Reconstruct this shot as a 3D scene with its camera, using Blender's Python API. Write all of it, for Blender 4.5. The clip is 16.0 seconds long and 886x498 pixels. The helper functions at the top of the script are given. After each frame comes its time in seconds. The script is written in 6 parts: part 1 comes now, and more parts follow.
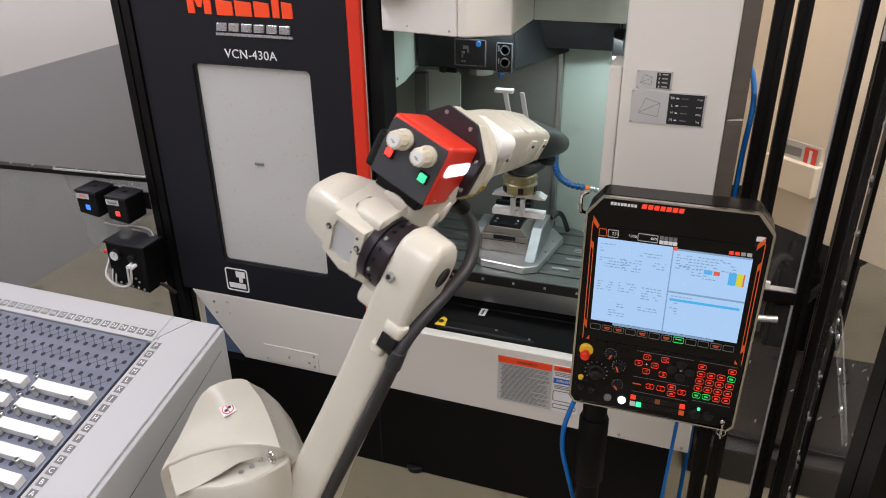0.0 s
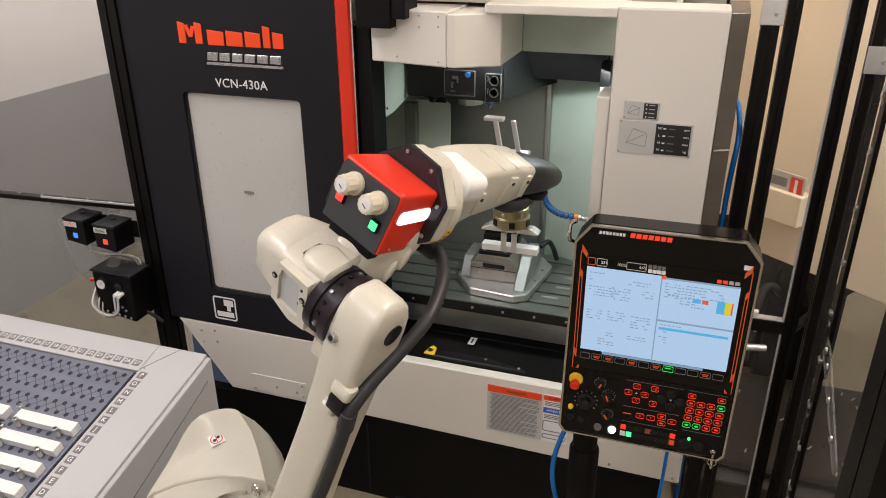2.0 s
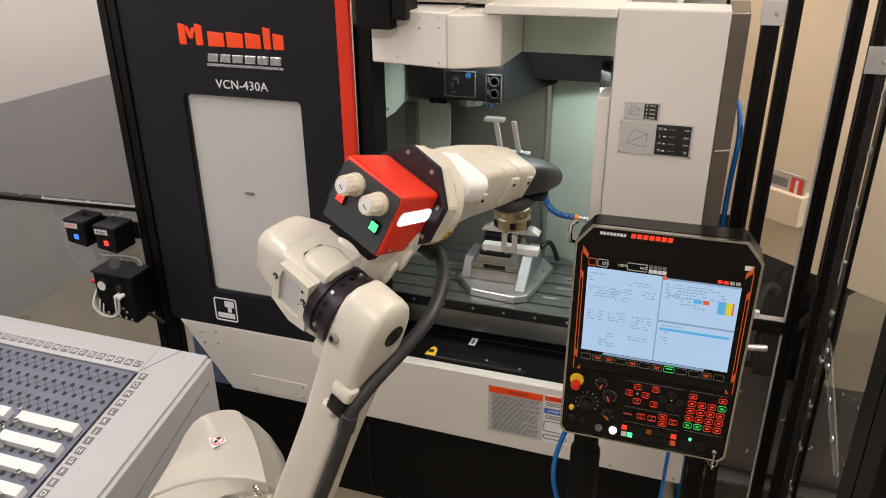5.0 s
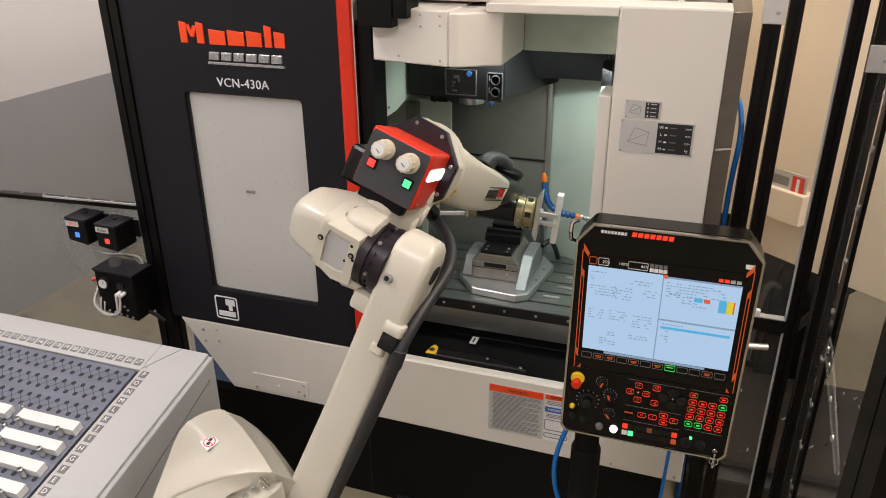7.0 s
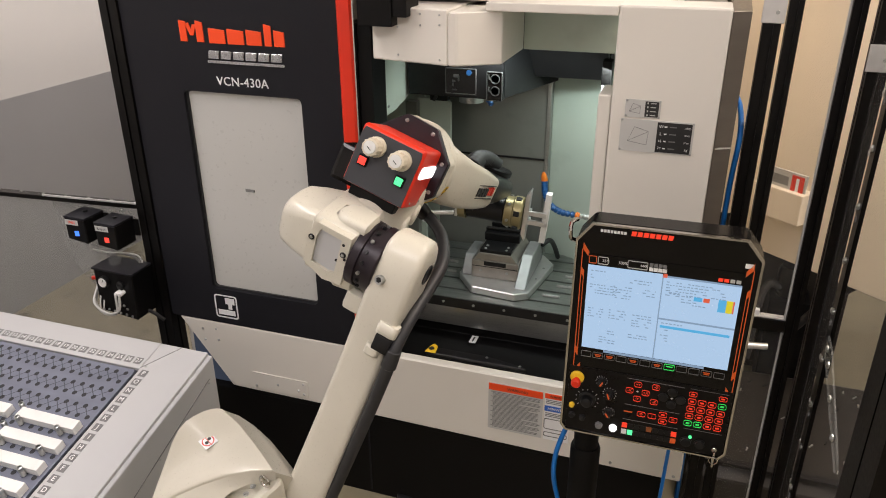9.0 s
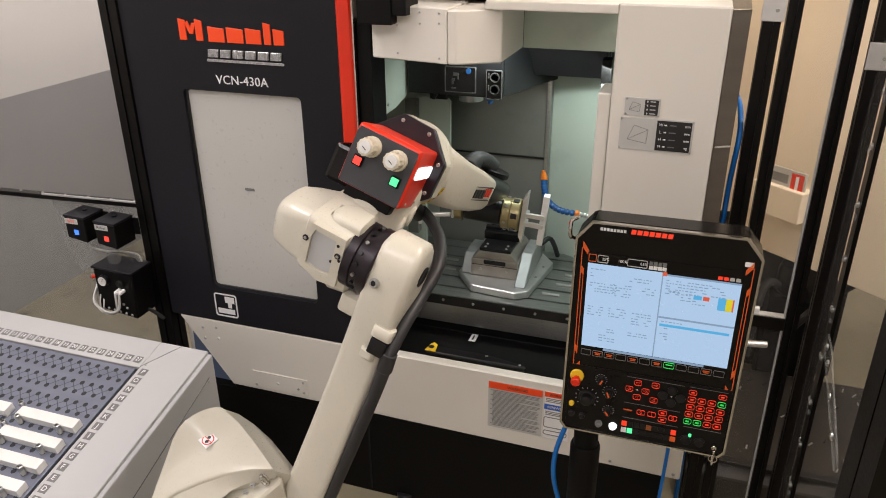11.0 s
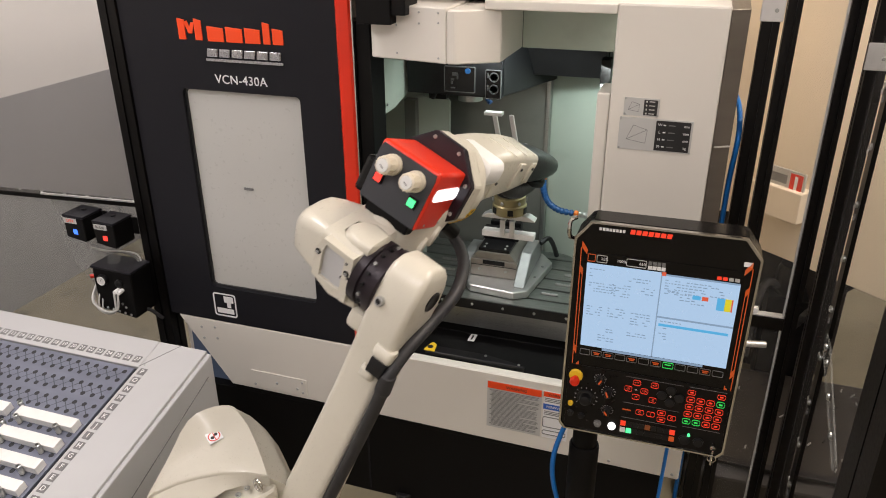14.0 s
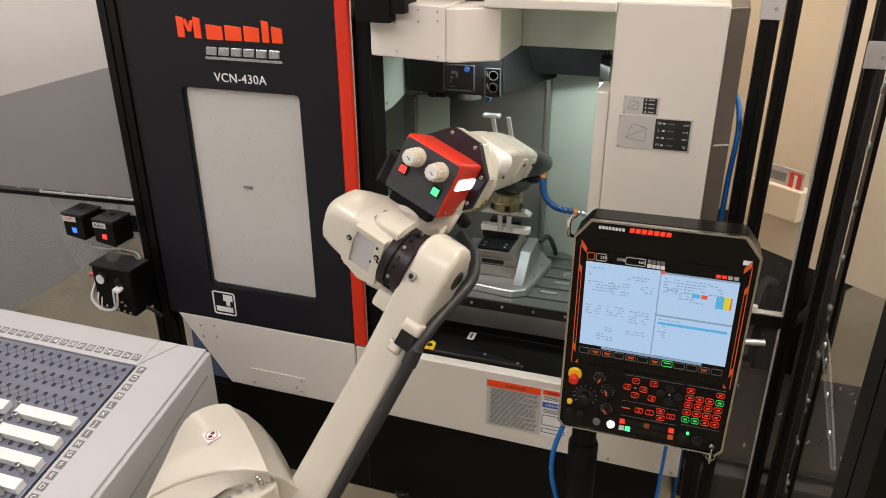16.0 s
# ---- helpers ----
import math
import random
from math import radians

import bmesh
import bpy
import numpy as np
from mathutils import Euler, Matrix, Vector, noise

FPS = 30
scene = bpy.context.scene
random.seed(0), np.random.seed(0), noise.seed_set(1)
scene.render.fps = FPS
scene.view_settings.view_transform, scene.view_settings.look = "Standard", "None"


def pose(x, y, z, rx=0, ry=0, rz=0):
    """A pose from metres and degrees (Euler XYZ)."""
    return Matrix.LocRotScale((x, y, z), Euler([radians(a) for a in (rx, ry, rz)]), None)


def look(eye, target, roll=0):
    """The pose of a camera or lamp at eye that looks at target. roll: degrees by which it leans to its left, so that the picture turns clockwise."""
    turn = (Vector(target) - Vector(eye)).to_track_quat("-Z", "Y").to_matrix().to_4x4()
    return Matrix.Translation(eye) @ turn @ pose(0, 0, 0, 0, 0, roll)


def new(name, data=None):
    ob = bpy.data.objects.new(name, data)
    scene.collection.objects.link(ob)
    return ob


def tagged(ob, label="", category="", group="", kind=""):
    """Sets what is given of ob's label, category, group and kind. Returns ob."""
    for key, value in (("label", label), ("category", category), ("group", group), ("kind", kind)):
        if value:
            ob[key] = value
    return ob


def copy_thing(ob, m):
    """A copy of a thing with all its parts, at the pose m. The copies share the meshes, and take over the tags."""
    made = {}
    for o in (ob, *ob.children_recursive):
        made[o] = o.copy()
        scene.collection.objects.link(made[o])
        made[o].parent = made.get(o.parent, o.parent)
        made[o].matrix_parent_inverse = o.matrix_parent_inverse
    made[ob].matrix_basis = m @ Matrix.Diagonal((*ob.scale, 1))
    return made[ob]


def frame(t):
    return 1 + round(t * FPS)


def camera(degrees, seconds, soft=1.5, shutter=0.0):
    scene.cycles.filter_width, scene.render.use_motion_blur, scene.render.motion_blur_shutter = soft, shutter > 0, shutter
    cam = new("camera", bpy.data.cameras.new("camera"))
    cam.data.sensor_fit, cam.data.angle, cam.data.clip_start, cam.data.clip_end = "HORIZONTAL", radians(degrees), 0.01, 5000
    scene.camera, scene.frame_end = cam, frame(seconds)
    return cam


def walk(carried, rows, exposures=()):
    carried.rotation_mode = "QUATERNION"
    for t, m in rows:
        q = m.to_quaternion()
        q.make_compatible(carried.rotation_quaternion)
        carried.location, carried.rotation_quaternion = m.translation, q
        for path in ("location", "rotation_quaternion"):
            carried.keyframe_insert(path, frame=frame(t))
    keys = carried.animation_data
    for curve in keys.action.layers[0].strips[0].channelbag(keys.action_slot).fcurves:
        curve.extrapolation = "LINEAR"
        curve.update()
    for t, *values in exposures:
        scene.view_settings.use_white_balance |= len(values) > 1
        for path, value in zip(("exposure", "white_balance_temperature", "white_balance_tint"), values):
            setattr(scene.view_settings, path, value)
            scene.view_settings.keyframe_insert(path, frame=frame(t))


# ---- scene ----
# Camera: hand-held at one spot, it only tilts and turns a little.
cam = camera(61.34, 16.0, soft=1.0, shutter=0.4)
CAMERA_ROWS = [
    (0, pose(0, -2.362, 2.4, 63.465, 0.648, 19.389)),
    (0.5, pose(0, -2.362, 2.4, 64.093, 0.573, 19.226)),
    (1, pose(0, -2.362, 2.4, 64.777, 0.403, 18.994)),
    (1.5, pose(0, -2.362, 2.4, 65.321, 0.308, 18.816)),
    (2, pose(0, -2.362, 2.4, 65.653, 0.244, 18.678)),
    (2.5, pose(0, -2.362, 2.4, 65.789, 0.202, 18.665)),
    (3, pose(0, -2.362, 2.4, 65.789, 0.216, 18.683)),
    (3.5, pose(0, -2.362, 2.4, 65.781, 0.249, 18.674)),
    (4, pose(0, -2.362, 2.4, 65.760, 0.303, 18.654)),
    (6.5, pose(0, -2.362, 2.4, 65.632, 0.359, 18.750)),
    (7, pose(0, -2.362, 2.4, 65.597, 0.327, 18.772)),
    (7.5, pose(0, -2.362, 2.4, 65.591, 0.315, 18.780)),
    (8, pose(0, -2.362, 2.4, 65.591, 0.311, 18.779)),
    (8.5, pose(0, -2.362, 2.4, 65.584, 0.308, 18.776)),
    (9, pose(0, -2.362, 2.4, 65.522, 0.281, 18.760)),
    (11.5, pose(0, -2.362, 2.4, 65.404, 0.313, 18.715)),
    (12, pose(0, -2.362, 2.4, 65.395, 0.282, 18.725)),
    (12.5, pose(0, -2.362, 2.4, 65.388, 0.279, 18.710)),
    (13, pose(0, -2.362, 2.4, 65.392, 0.262, 18.702)),
    (13.5, pose(0, -2.362, 2.4, 65.392, 0.250, 18.688)),
    (14, pose(0, -2.362, 2.4, 65.392, 0.246, 18.677)),
    (14.5, pose(0, -2.362, 2.4, 65.392, 0.244, 18.667)),
    (15, pose(0, -2.362, 2.4, 65.377, 0.279, 18.649)),
    (15.5, pose(0, -2.362, 2.4, 65.322, 0.248, 18.645)),
    (16, pose(0, -2.362, 2.4, 65.262, 0.214, 18.631)),
]
walk(cam, CAMERA_ROWS, [(0.0, 0.05, 5900, 14), (1.2, 0.0, 6450, 14), (16.0, 0.0, 6450, 14)])

# ---------------------------------------------------------------- light
world = bpy.data.worlds.new("room_light")
scene.world = world
world.use_nodes = True
world.node_tree.nodes["Background"].inputs[0].default_value = (0.9, 0.95, 1.0, 1)
world.node_tree.nodes["Background"].inputs[1].default_value = 0.10
scene.view_settings.exposure = 0.0


def area_lamp(name, eye, target, sx, sy, watts, color):
    data = bpy.data.lights.new(name, "AREA")
    data.shape, data.size, data.size_y, data.energy, data.color = "RECTANGLE", sx, sy, watts, color
    ob = new(name, data)
    ob.matrix_world = look(eye, target)
    return ob


# unseen overhead area lamps for the hall, and the work light inside the machine
area_lamp("ceiling_tube_lamp", (-2.6, -1.6, 4.1), (-2.6, -1.6, 0), 0.5, 2.4, 72, (1.0, 0.945, 0.92))
area_lamp("ceiling_tube_lamp", (-0.6, -3.2, 4.1), (-0.6, -3.2, 0), 2.4, 0.5, 58, (1.0, 0.945, 0.92))
area_lamp("ceiling_tube_lamp", (1.6, -0.5, 4.1), (1.6, -0.5, 0), 0.5, 2.4, 52, (1.0, 0.90, 0.78))
area_lamp("ceiling_tube_lamp", (-2.8, 2.6, 4.1), (-2.8, 2.6, 0), 2.0, 0.5, 62, (1.0, 0.95, 0.94))
# extra lamp added only to brighten the beige cabinet door behind the fence
area_lamp("ceiling_tube_lamp", (0.85, 0.1, 4.1), (0.85, 0.1, 0), 0.5, 1.2, 58, (1.0, 0.88, 0.74))
area_lamp("machine_work_lamp", (-0.34, 0.40, 1.88), (-0.64, 0.5, 0.95), 0.05, 0.2, 2.9, (0.88, 1.0, 0.94))
area_lamp("machine_work_lamp", (-0.66, 0.375, 1.915), (-0.7, 0.6, 0.95), 0.3, 0.04, 2.4, (0.88, 1.0, 0.94))


# ---------------------------------------------------------------- materials
def material(name, color, rough=0.5, metal=0.0, scale=8.0, vary=0.06, bump=0.02, grain=90.0, spots=0.0, spot_color=(0.02, 0.02, 0.02), emit=0.0, coat=0.0, streak=None, spec=0.5):
    """Two scales of variation in colour and gloss, and a fine relief."""
    mat = bpy.data.materials.new(name)
    mat.use_nodes = True
    nt = mat.node_tree
    b = nt.nodes["Principled BSDF"]
    co = nt.nodes.new("ShaderNodeTexCoord")
    src = co.outputs["Object"]
    if streak:
        mp = nt.nodes.new("ShaderNodeMapping")
        mp.inputs["Scale"].default_value = streak
        nt.links.new(src, mp.inputs[0])
        src = mp.outputs[0]
    big, fine = nt.nodes.new("ShaderNodeTexNoise"), nt.nodes.new("ShaderNodeTexNoise")
    for n, s, d in ((big, scale, 4), (fine, grain, 3)):
        n.inputs["Scale"].default_value, n.inputs["Detail"].default_value = s, d
        nt.links.new(src, n.inputs["Vector"])
    mix = nt.nodes.new("ShaderNodeMix")
    mix.data_type = "RGBA"
    dark = [c * (1 - 2.2 * vary) for c in color]
    light = [min(1, c * (1 + 1.2 * vary)) for c in color]
    mix.inputs["A"].default_value, mix.inputs["B"].default_value = (*dark, 1), (*light, 1)
    nt.links.new(big.outputs["Fac"], mix.inputs["Factor"])
    out = mix.outputs["Result"]
    if spots:
        ramp = nt.nodes.new("ShaderNodeValToRGB")
        ramp.color_ramp.elements[0].position, ramp.color_ramp.elements[1].position = 0.60, 0.72
        n3 = nt.nodes.new("ShaderNodeTexNoise")
        n3.inputs["Scale"].default_value, n3.inputs["Detail"].default_value = scale * 2.3, 8
        nt.links.new(src, n3.inputs["Vector"])
        nt.links.new(n3.outputs["Fac"], ramp.inputs[0])
        mul = nt.nodes.new("ShaderNodeMath")
        mul.operation = "MULTIPLY"
        mul.inputs[1].default_value = spots
        nt.links.new(ramp.outputs[0], mul.inputs[0])
        m2 = nt.nodes.new("ShaderNodeMix")
        m2.data_type = "RGBA"
        nt.links.new(mul.outputs[0], m2.inputs["Factor"])
        nt.links.new(out, m2.inputs["A"])
        m2.inputs["B"].default_value = (*spot_color, 1)
        out = m2.outputs["Result"]
    nt.links.new(out, b.inputs["Base Color"])
    rr = nt.nodes.new("ShaderNodeMapRange")
    rr.inputs["To Min"].default_value, rr.inputs["To Max"].default_value = max(0.02, rough - 0.08), min(1, rough + 0.08)
    nt.links.new(fine.outputs["Fac"], rr.inputs["Value"])
    nt.links.new(rr.outputs[0], b.inputs["Roughness"])
    b.inputs["Metallic"].default_value = metal
    b.inputs["Coat Weight"].default_value = coat
    b.inputs["Specular IOR Level"].default_value = spec
    if emit:
        b.inputs["Emission Color"].default_value = (*color, 1)
        b.inputs["Emission Strength"].default_value = emit
    if bump:
        bp = nt.nodes.new("ShaderNodeBump")
        bp.inputs["Strength"].default_value, bp.inputs["Distance"].default_value = bump, 0.004
        nt.links.new(fine.outputs["Fac"], bp.inputs["Height"])
        nt.links.new(bp.outputs[0], b.inputs["Normal"])
    return mat


def glass_material(name, color, rough, opacity):
    """A thin clear or hazy sheet: mostly see-through, with real gloss."""
    mat = bpy.data.materials.new(name)
    mat.use_nodes = True
    nt = mat.node_tree
    b = nt.nodes["Principled BSDF"]
    b.inputs["Base Color"].default_value = (*color, 1)
    b.inputs["Roughness"].default_value = rough
    b.inputs["IOR"].default_value = 1.3
    co, n = nt.nodes.new("ShaderNodeTexCoord"), nt.nodes.new("ShaderNodeTexNoise")
    n.inputs["Scale"].default_value, n.inputs["Detail"].default_value = 5, 6
    nt.links.new(co.outputs["Object"], n.inputs["Vector"])
    mr = nt.nodes.new("ShaderNodeMapRange")
    mr.inputs["To Min"].default_value, mr.inputs["To Max"].default_value = opacity * 0.6, opacity * 1.4
    nt.links.new(n.outputs["Fac"], mr.inputs["Value"])
    nt.links.new(mr.outputs[0], b.inputs["Alpha"])
    return mat


def glow(name, color, strength):
    """A lit surface: nearly black when off."""
    mat = material(name, (0.01, 0.01, 0.01), 0.3, vary=0.02, bump=0)
    b = mat.node_tree.nodes["Principled BSDF"]
    b.inputs["Emission Color"].default_value = (*color, 1)
    b.inputs["Emission Strength"].default_value = strength
    return mat


PAINT = material("warm white machine paint", (0.70, 0.67, 0.61), 0.38, scale=2.5, vary=0.03, bump=0.05, grain=420)
ROBOT = material("cream robot enamel", (0.61, 0.58, 0.49), 0.30, scale=5, vary=0.05, bump=0.03, grain=160, coat=0.2)
ROBOT_WHITE = material("white plastic cover", (0.82, 0.82, 0.80), 0.35, scale=5, vary=0.02)
BLACK = material("black textured paint", (0.0045, 0.0042, 0.0042), 0.48, scale=3, vary=0.2, bump=0.06, grain=500, spec=0.14)
BLACK_SOFT = material("charcoal door paint", (0.012, 0.012, 0.0155), 0.45, scale=2, vary=0.12, bump=0.05, grain=450, spec=0.2)
POST = material("black anodised profile", (0.003, 0.0024, 0.0022), 0.35, scale=6, vary=0.2, bump=0.02, spec=0.2)
RED = material("orange red paint", (0.68, 0.028, 0.006), 0.33, scale=3, vary=0.05, bump=0.03, grain=300)
ORANGE = material("orange vinyl lettering", (0.88, 0.07, 0.008), 0.4, vary=0.03, bump=0)
SILVER = material("brushed silver badge", (0.55, 0.55, 0.57), 0.28, metal=0.9, vary=0.1, grain=200)
STEEL = material("machined steel", (0.46, 0.47, 0.46), 0.3, metal=0.9, scale=12, vary=0.12, bump=0.05, grain=200, streak=(1, 14, 14))
TABLE_STEEL = material("ground machine table steel", (0.30, 0.32, 0.30), 0.34, metal=0.75, scale=9, vary=0.15, bump=0.04, grain=180, streak=(1, 8, 8), spots=0.35)
ALU = material("milled aluminium", (0.72, 0.72, 0.72), 0.32, metal=0.85, scale=20, vary=0.08, bump=0.04, grain=260)
ALU_DULL = material("dull milled aluminium", (0.40, 0.41, 0.41), 0.5, metal=0.7, scale=20, vary=0.12, bump=0.05, grain=240)
VISE_GREY = material("ground tool steel vise", (0.36, 0.34, 0.31), 0.36, metal=0.8, scale=16, vary=0.14, bump=0.04, grain=220)
BLACK_OXIDE = material("black oxide steel", (0.010, 0.010, 0.011), 0.34, metal=0.2, scale=20, vary=0.25, bump=0.05, spec=0.4)
BRASS = material("olive anodised gripper body", (0.34, 0.29, 0.15), 0.35, metal=0.6, scale=14, vary=0.12, bump=0.03)
RUBBER = material("black rubber hose", (0.022, 0.022, 0.024), 0.5, scale=20, vary=0.2, bump=0.05)
BLUE = material("blue air hose", (0.005, 0.16, 0.55), 0.35, vary=0.06)
NOZZLE_BLUE = material("blue jointed coolant hose", (0.01, 0.08, 0.25), 0.4, vary=0.1)
NOZZLE_ORANGE = material("orange nozzle tip", (0.8, 0.2, 0.02), 0.4, vary=0.05)
INNER = material("pale green machine lining", (0.47, 0.54, 0.47), 0.35, scale=3, vary=0.06, bump=0.03, spots=0.15, spot_color=(0.2, 0.2, 0.17))
INNER_DARK = material("grey telescopic cover steel", (0.21, 0.215, 0.195), 0.4, metal=0.3, scale=3, vary=0.10, bump=0.03, spots=0.15)
FROST = material("frosted door window", (0.50, 0.50, 0.475), 0.3, scale=1.6, vary=0.04, bump=0.01, grain=60, coat=0.3)
CONCRETE_WALL = material("grey painted wall", (0.35, 0.35, 0.355), 0.55, scale=1.2, vary=0.07, bump=0.15, grain=40, spots=0.10)
WHITE_WALL = material("white painted wall", (0.80, 0.78, 0.75), 0.7, scale=1.0, vary=0.03, bump=0.15, grain=40)
FLOOR = material("stained concrete floor", (0.24, 0.21, 0.14), 0.5, scale=1.8, vary=0.2, bump=0.1, grain=60, spots=0.6, spot_color=(0.05, 0.04, 0.025))
TABLE_WHITE = material("light grey powder coat", (0.48, 0.485, 0.49), 0.45, scale=3, vary=0.03, bump=0.06, grain=500)
PALLET = material("blue grey steel grid plate", (0.22, 0.24, 0.31), 0.34, metal=0.45, scale=6, vary=0.16, bump=0.04, streak=(1, 3, 3))
HOLLOW_SHADE = material("dark gap and hole shade", (0.02, 0.022, 0.028), 0.5, vary=0.1)
GROOVE_SIDE = material("milled groove", (0.085, 0.095, 0.12), 0.45, metal=0.3, vary=0.15)
PART_WHITE = material("bright milled blank", (0.82, 0.82, 0.80), 0.35, metal=0.15, scale=25, vary=0.05, bump=0.03)
LABEL_GREY = material("grey label", (0.17, 0.17, 0.17), 0.5, vary=0.05)
DIM = material("dull printed lines", (0.07, 0.07, 0.07), 0.5, vary=0.1)
DARK_BROWN = material("spotted dark brown", (0.030, 0.026, 0.022), 0.35, metal=0.3, scale=5, vary=0.3, bump=0.06, spots=0.4)
LABEL_PALE = material("pale silver label", (0.50, 0.50, 0.48), 0.4, vary=0.05)
LABEL_WHITE = material("white label print", (0.8, 0.8, 0.8), 0.5, vary=0.03)
LABEL_BLACK = material("black label print", (0.02, 0.02, 0.02), 0.4, vary=0.1)
LABEL_BLUE = material("blue label", (0.03, 0.12, 0.5), 0.5, vary=0.04)
YELLOW = material("yellow warning label", (0.85, 0.55, 0.02), 0.5, vary=0.04)
PANEL_BLACK = material("glossy black panel", (0.004, 0.0035, 0.0035), 0.14, scale=5, vary=0.2, bump=0.0, spec=0.3)
PANEL_FACE = material("satin black keypad", (0.006, 0.005, 0.005), 0.3, scale=5, vary=0.2, bump=0.02, spec=0.2)
CHROME = material("polished chrome trim", (0.62, 0.60, 0.57), 0.16, metal=1.0, vary=0.06, bump=0)
SCREEN = glow("lit screen", (0.42, 0.60, 0.80), 0.95)
SCREEN_INK = glow("screen print", (0.24, 0.35, 0.48), 0.9)
SCREEN_CYAN = glow("screen cyan bar", (0.10, 0.50, 0.85), 0.8)
SCREEN_RED = glow("screen red bar", (0.85, 0.12, 0.05), 0.8)
SCREEN_YELLOW = glow("screen yellow bar", (0.85, 0.72, 0.02), 0.8)
KEY_RED = glow("lit red key", (1.0, 0.05, 0.015), 0.9)
KEY_GREEN = glow("lit green key", (0.03, 0.8, 0.12), 0.9)
# also brightens unlit stripes and dial pointers with a faint added glow
KEY_ORANGE = glow("orange stripe", (1.0, 0.13, 0.01), 0.45)
KEY_DIM = glow("dim orange key", (0.25, 0.06, 0.01), 0.6)
LIGHT_GREEN = glow("green pilot light", (0.08, 0.95, 0.30), 1.5)
LIGHT_RED = glow("red pilot light", (1.0, 0.05, 0.03), 1.5)
LIGHT_WHITE = glow("white lamp", (1.0, 1.0, 0.98), 1.6)
LIGHT_BLUE = glow("blue display", (0.05, 0.2, 1.0), 1.6)
CREAM_KNOB = material("cream plastic knob", (0.62, 0.56, 0.44), 0.45, scale=30, vary=0.08)
GAUGE = material("gauge dial", (0.72, 0.72, 0.70), 0.25, vary=0.05, coat=0.5)
PURPLE = material("dark plum flange casting", (0.018, 0.012, 0.017), 0.36, metal=0.3, vary=0.15)
BOX_GREY = material("anthracite faceplate", (0.035, 0.037, 0.043), 0.42, vary=0.1, bump=0.05, grain=400)
BROWN_STEEL = material("brushed stainless side", (0.17, 0.15, 0.13), 0.32, metal=0.85, scale=2, vary=0.12, bump=0.02, streak=(1, 1, 9))
BEIGE = material("beige cabinet paint", (0.82, 0.72, 0.57), 0.45, scale=1.5, vary=0.04, bump=0.05, grain=300)
CLEAR = glass_material("clear guard sheet", (0.4, 0.38, 0.35), 0.1, 0.045)
HAZE = glass_material("scuffed guard sheet", (0.36, 0.37, 0.35), 0.22, 0.13)


# ---------------------------------------------------------------- mesh helpers
def thing(name, loc, label, category, group="", kind=""):
    ob = new(name)
    ob.empty_display_size = 0.05
    ob.location = loc
    tagged(ob, label, category, group, kind)
    return ob


def root_of(ob):
    while ob.parent:
        ob = ob.parent
    return ob


def part(name, bm, mat, parent, label="", smooth=False, local=False):
    """Links a bmesh, made in the world's coordinates (or, local, in its thing's), as one mesh under its thing or part."""
    me = bpy.data.meshes.new(name)
    if parent is not None and not local:
        bm.transform(Matrix.Translation(-root_of(parent).location))
    bmesh.ops.recalc_face_normals(bm, faces=bm.faces)
    if smooth:
        for f in bm.faces:
            f.smooth = True
        for e in bm.edges:
            if len(e.link_faces) == 2 and e.calc_face_angle() > radians(38):
                e.smooth = False
    bm.to_mesh(me)
    bm.free()
    for m in mat if isinstance(mat, (list, tuple)) else [mat]:
        me.materials.append(m)
    ob = new(name, me)
    if parent is not None:
        ob.parent = parent
    if label:
        ob["label"] = label
    return ob


def piece(name, me, parent, m):
    """One more of a repeated part, on shared mesh data."""
    ob = new(name, me)
    ob.parent = parent
    ob.matrix_basis = m
    return ob


def bevel(bm, w, seg=2, edges=None):
    if w > 0:
        bmesh.ops.bevel(bm, geom=list(edges or bm.edges), offset=w, segments=seg, affect="EDGES", profile=0.6, clamp_overlap=True)
    return bm


def box(x0, x1, y0, y1, z0, z1, w=0.003, bm=None):
    b = bmesh.new()
    bmesh.ops.create_cube(b, size=1, matrix=Matrix.LocRotScale(((x0 + x1) / 2, (y0 + y1) / 2, (z0 + z1) / 2), None, (abs(x1 - x0), abs(y1 - y0), abs(z1 - z0))))
    bevel(b, min(w, 0.3 * min(abs(x1 - x0), abs(y1 - y0), abs(z1 - z0))))
    return join(bm, b)


def join(bm, b):
    if bm is None:
        return b
    me = bpy.data.meshes.new("joined")
    b.to_mesh(me)
    b.free()
    bm.from_mesh(me)
    bpy.data.meshes.remove(me)
    return bm


def moved(b, m):
    b.transform(m)
    return b


def prism(points, axis, a0, a1, w=0.002, bm=None):
    """A polygon drawn across an axis (x: y,z pairs; y: x,z pairs; z: x,y pairs) and drawn out from a0 to a1."""
    b = bmesh.new()

    def place(p, a):
        return {"x": (a, p[0], p[1]), "y": (p[0], a, p[1]), "z": (p[0], p[1], a)}[axis]
    lo = [b.verts.new(place(p, a0)) for p in points]
    hi = [b.verts.new(place(p, a1)) for p in points]
    b.faces.new(lo)
    b.faces.new(hi)
    n = len(points)
    for i in range(n):
        b.faces.new((lo[i], lo[(i + 1) % n], hi[(i + 1) % n], hi[i]))
    bmesh.ops.recalc_face_normals(b, faces=b.faces)
    bevel(b, w, 1)
    return join(bm, b)


def rounded(x0, x1, z0, z1, r, n=5):
    """The outline of a rectangle with rounded corners."""
    pts = []
    for cx, cz, a in ((x1 - r, z1 - r, 0), (x0 + r, z1 - r, 90), (x0 + r, z0 + r, 180), (x1 - r, z0 + r, 270)):
        for i in range(n + 1):
            t = radians(a + 90 * i / n)
            pts.append((cx + r * math.cos(t), cz + r * math.sin(t)))
    return pts


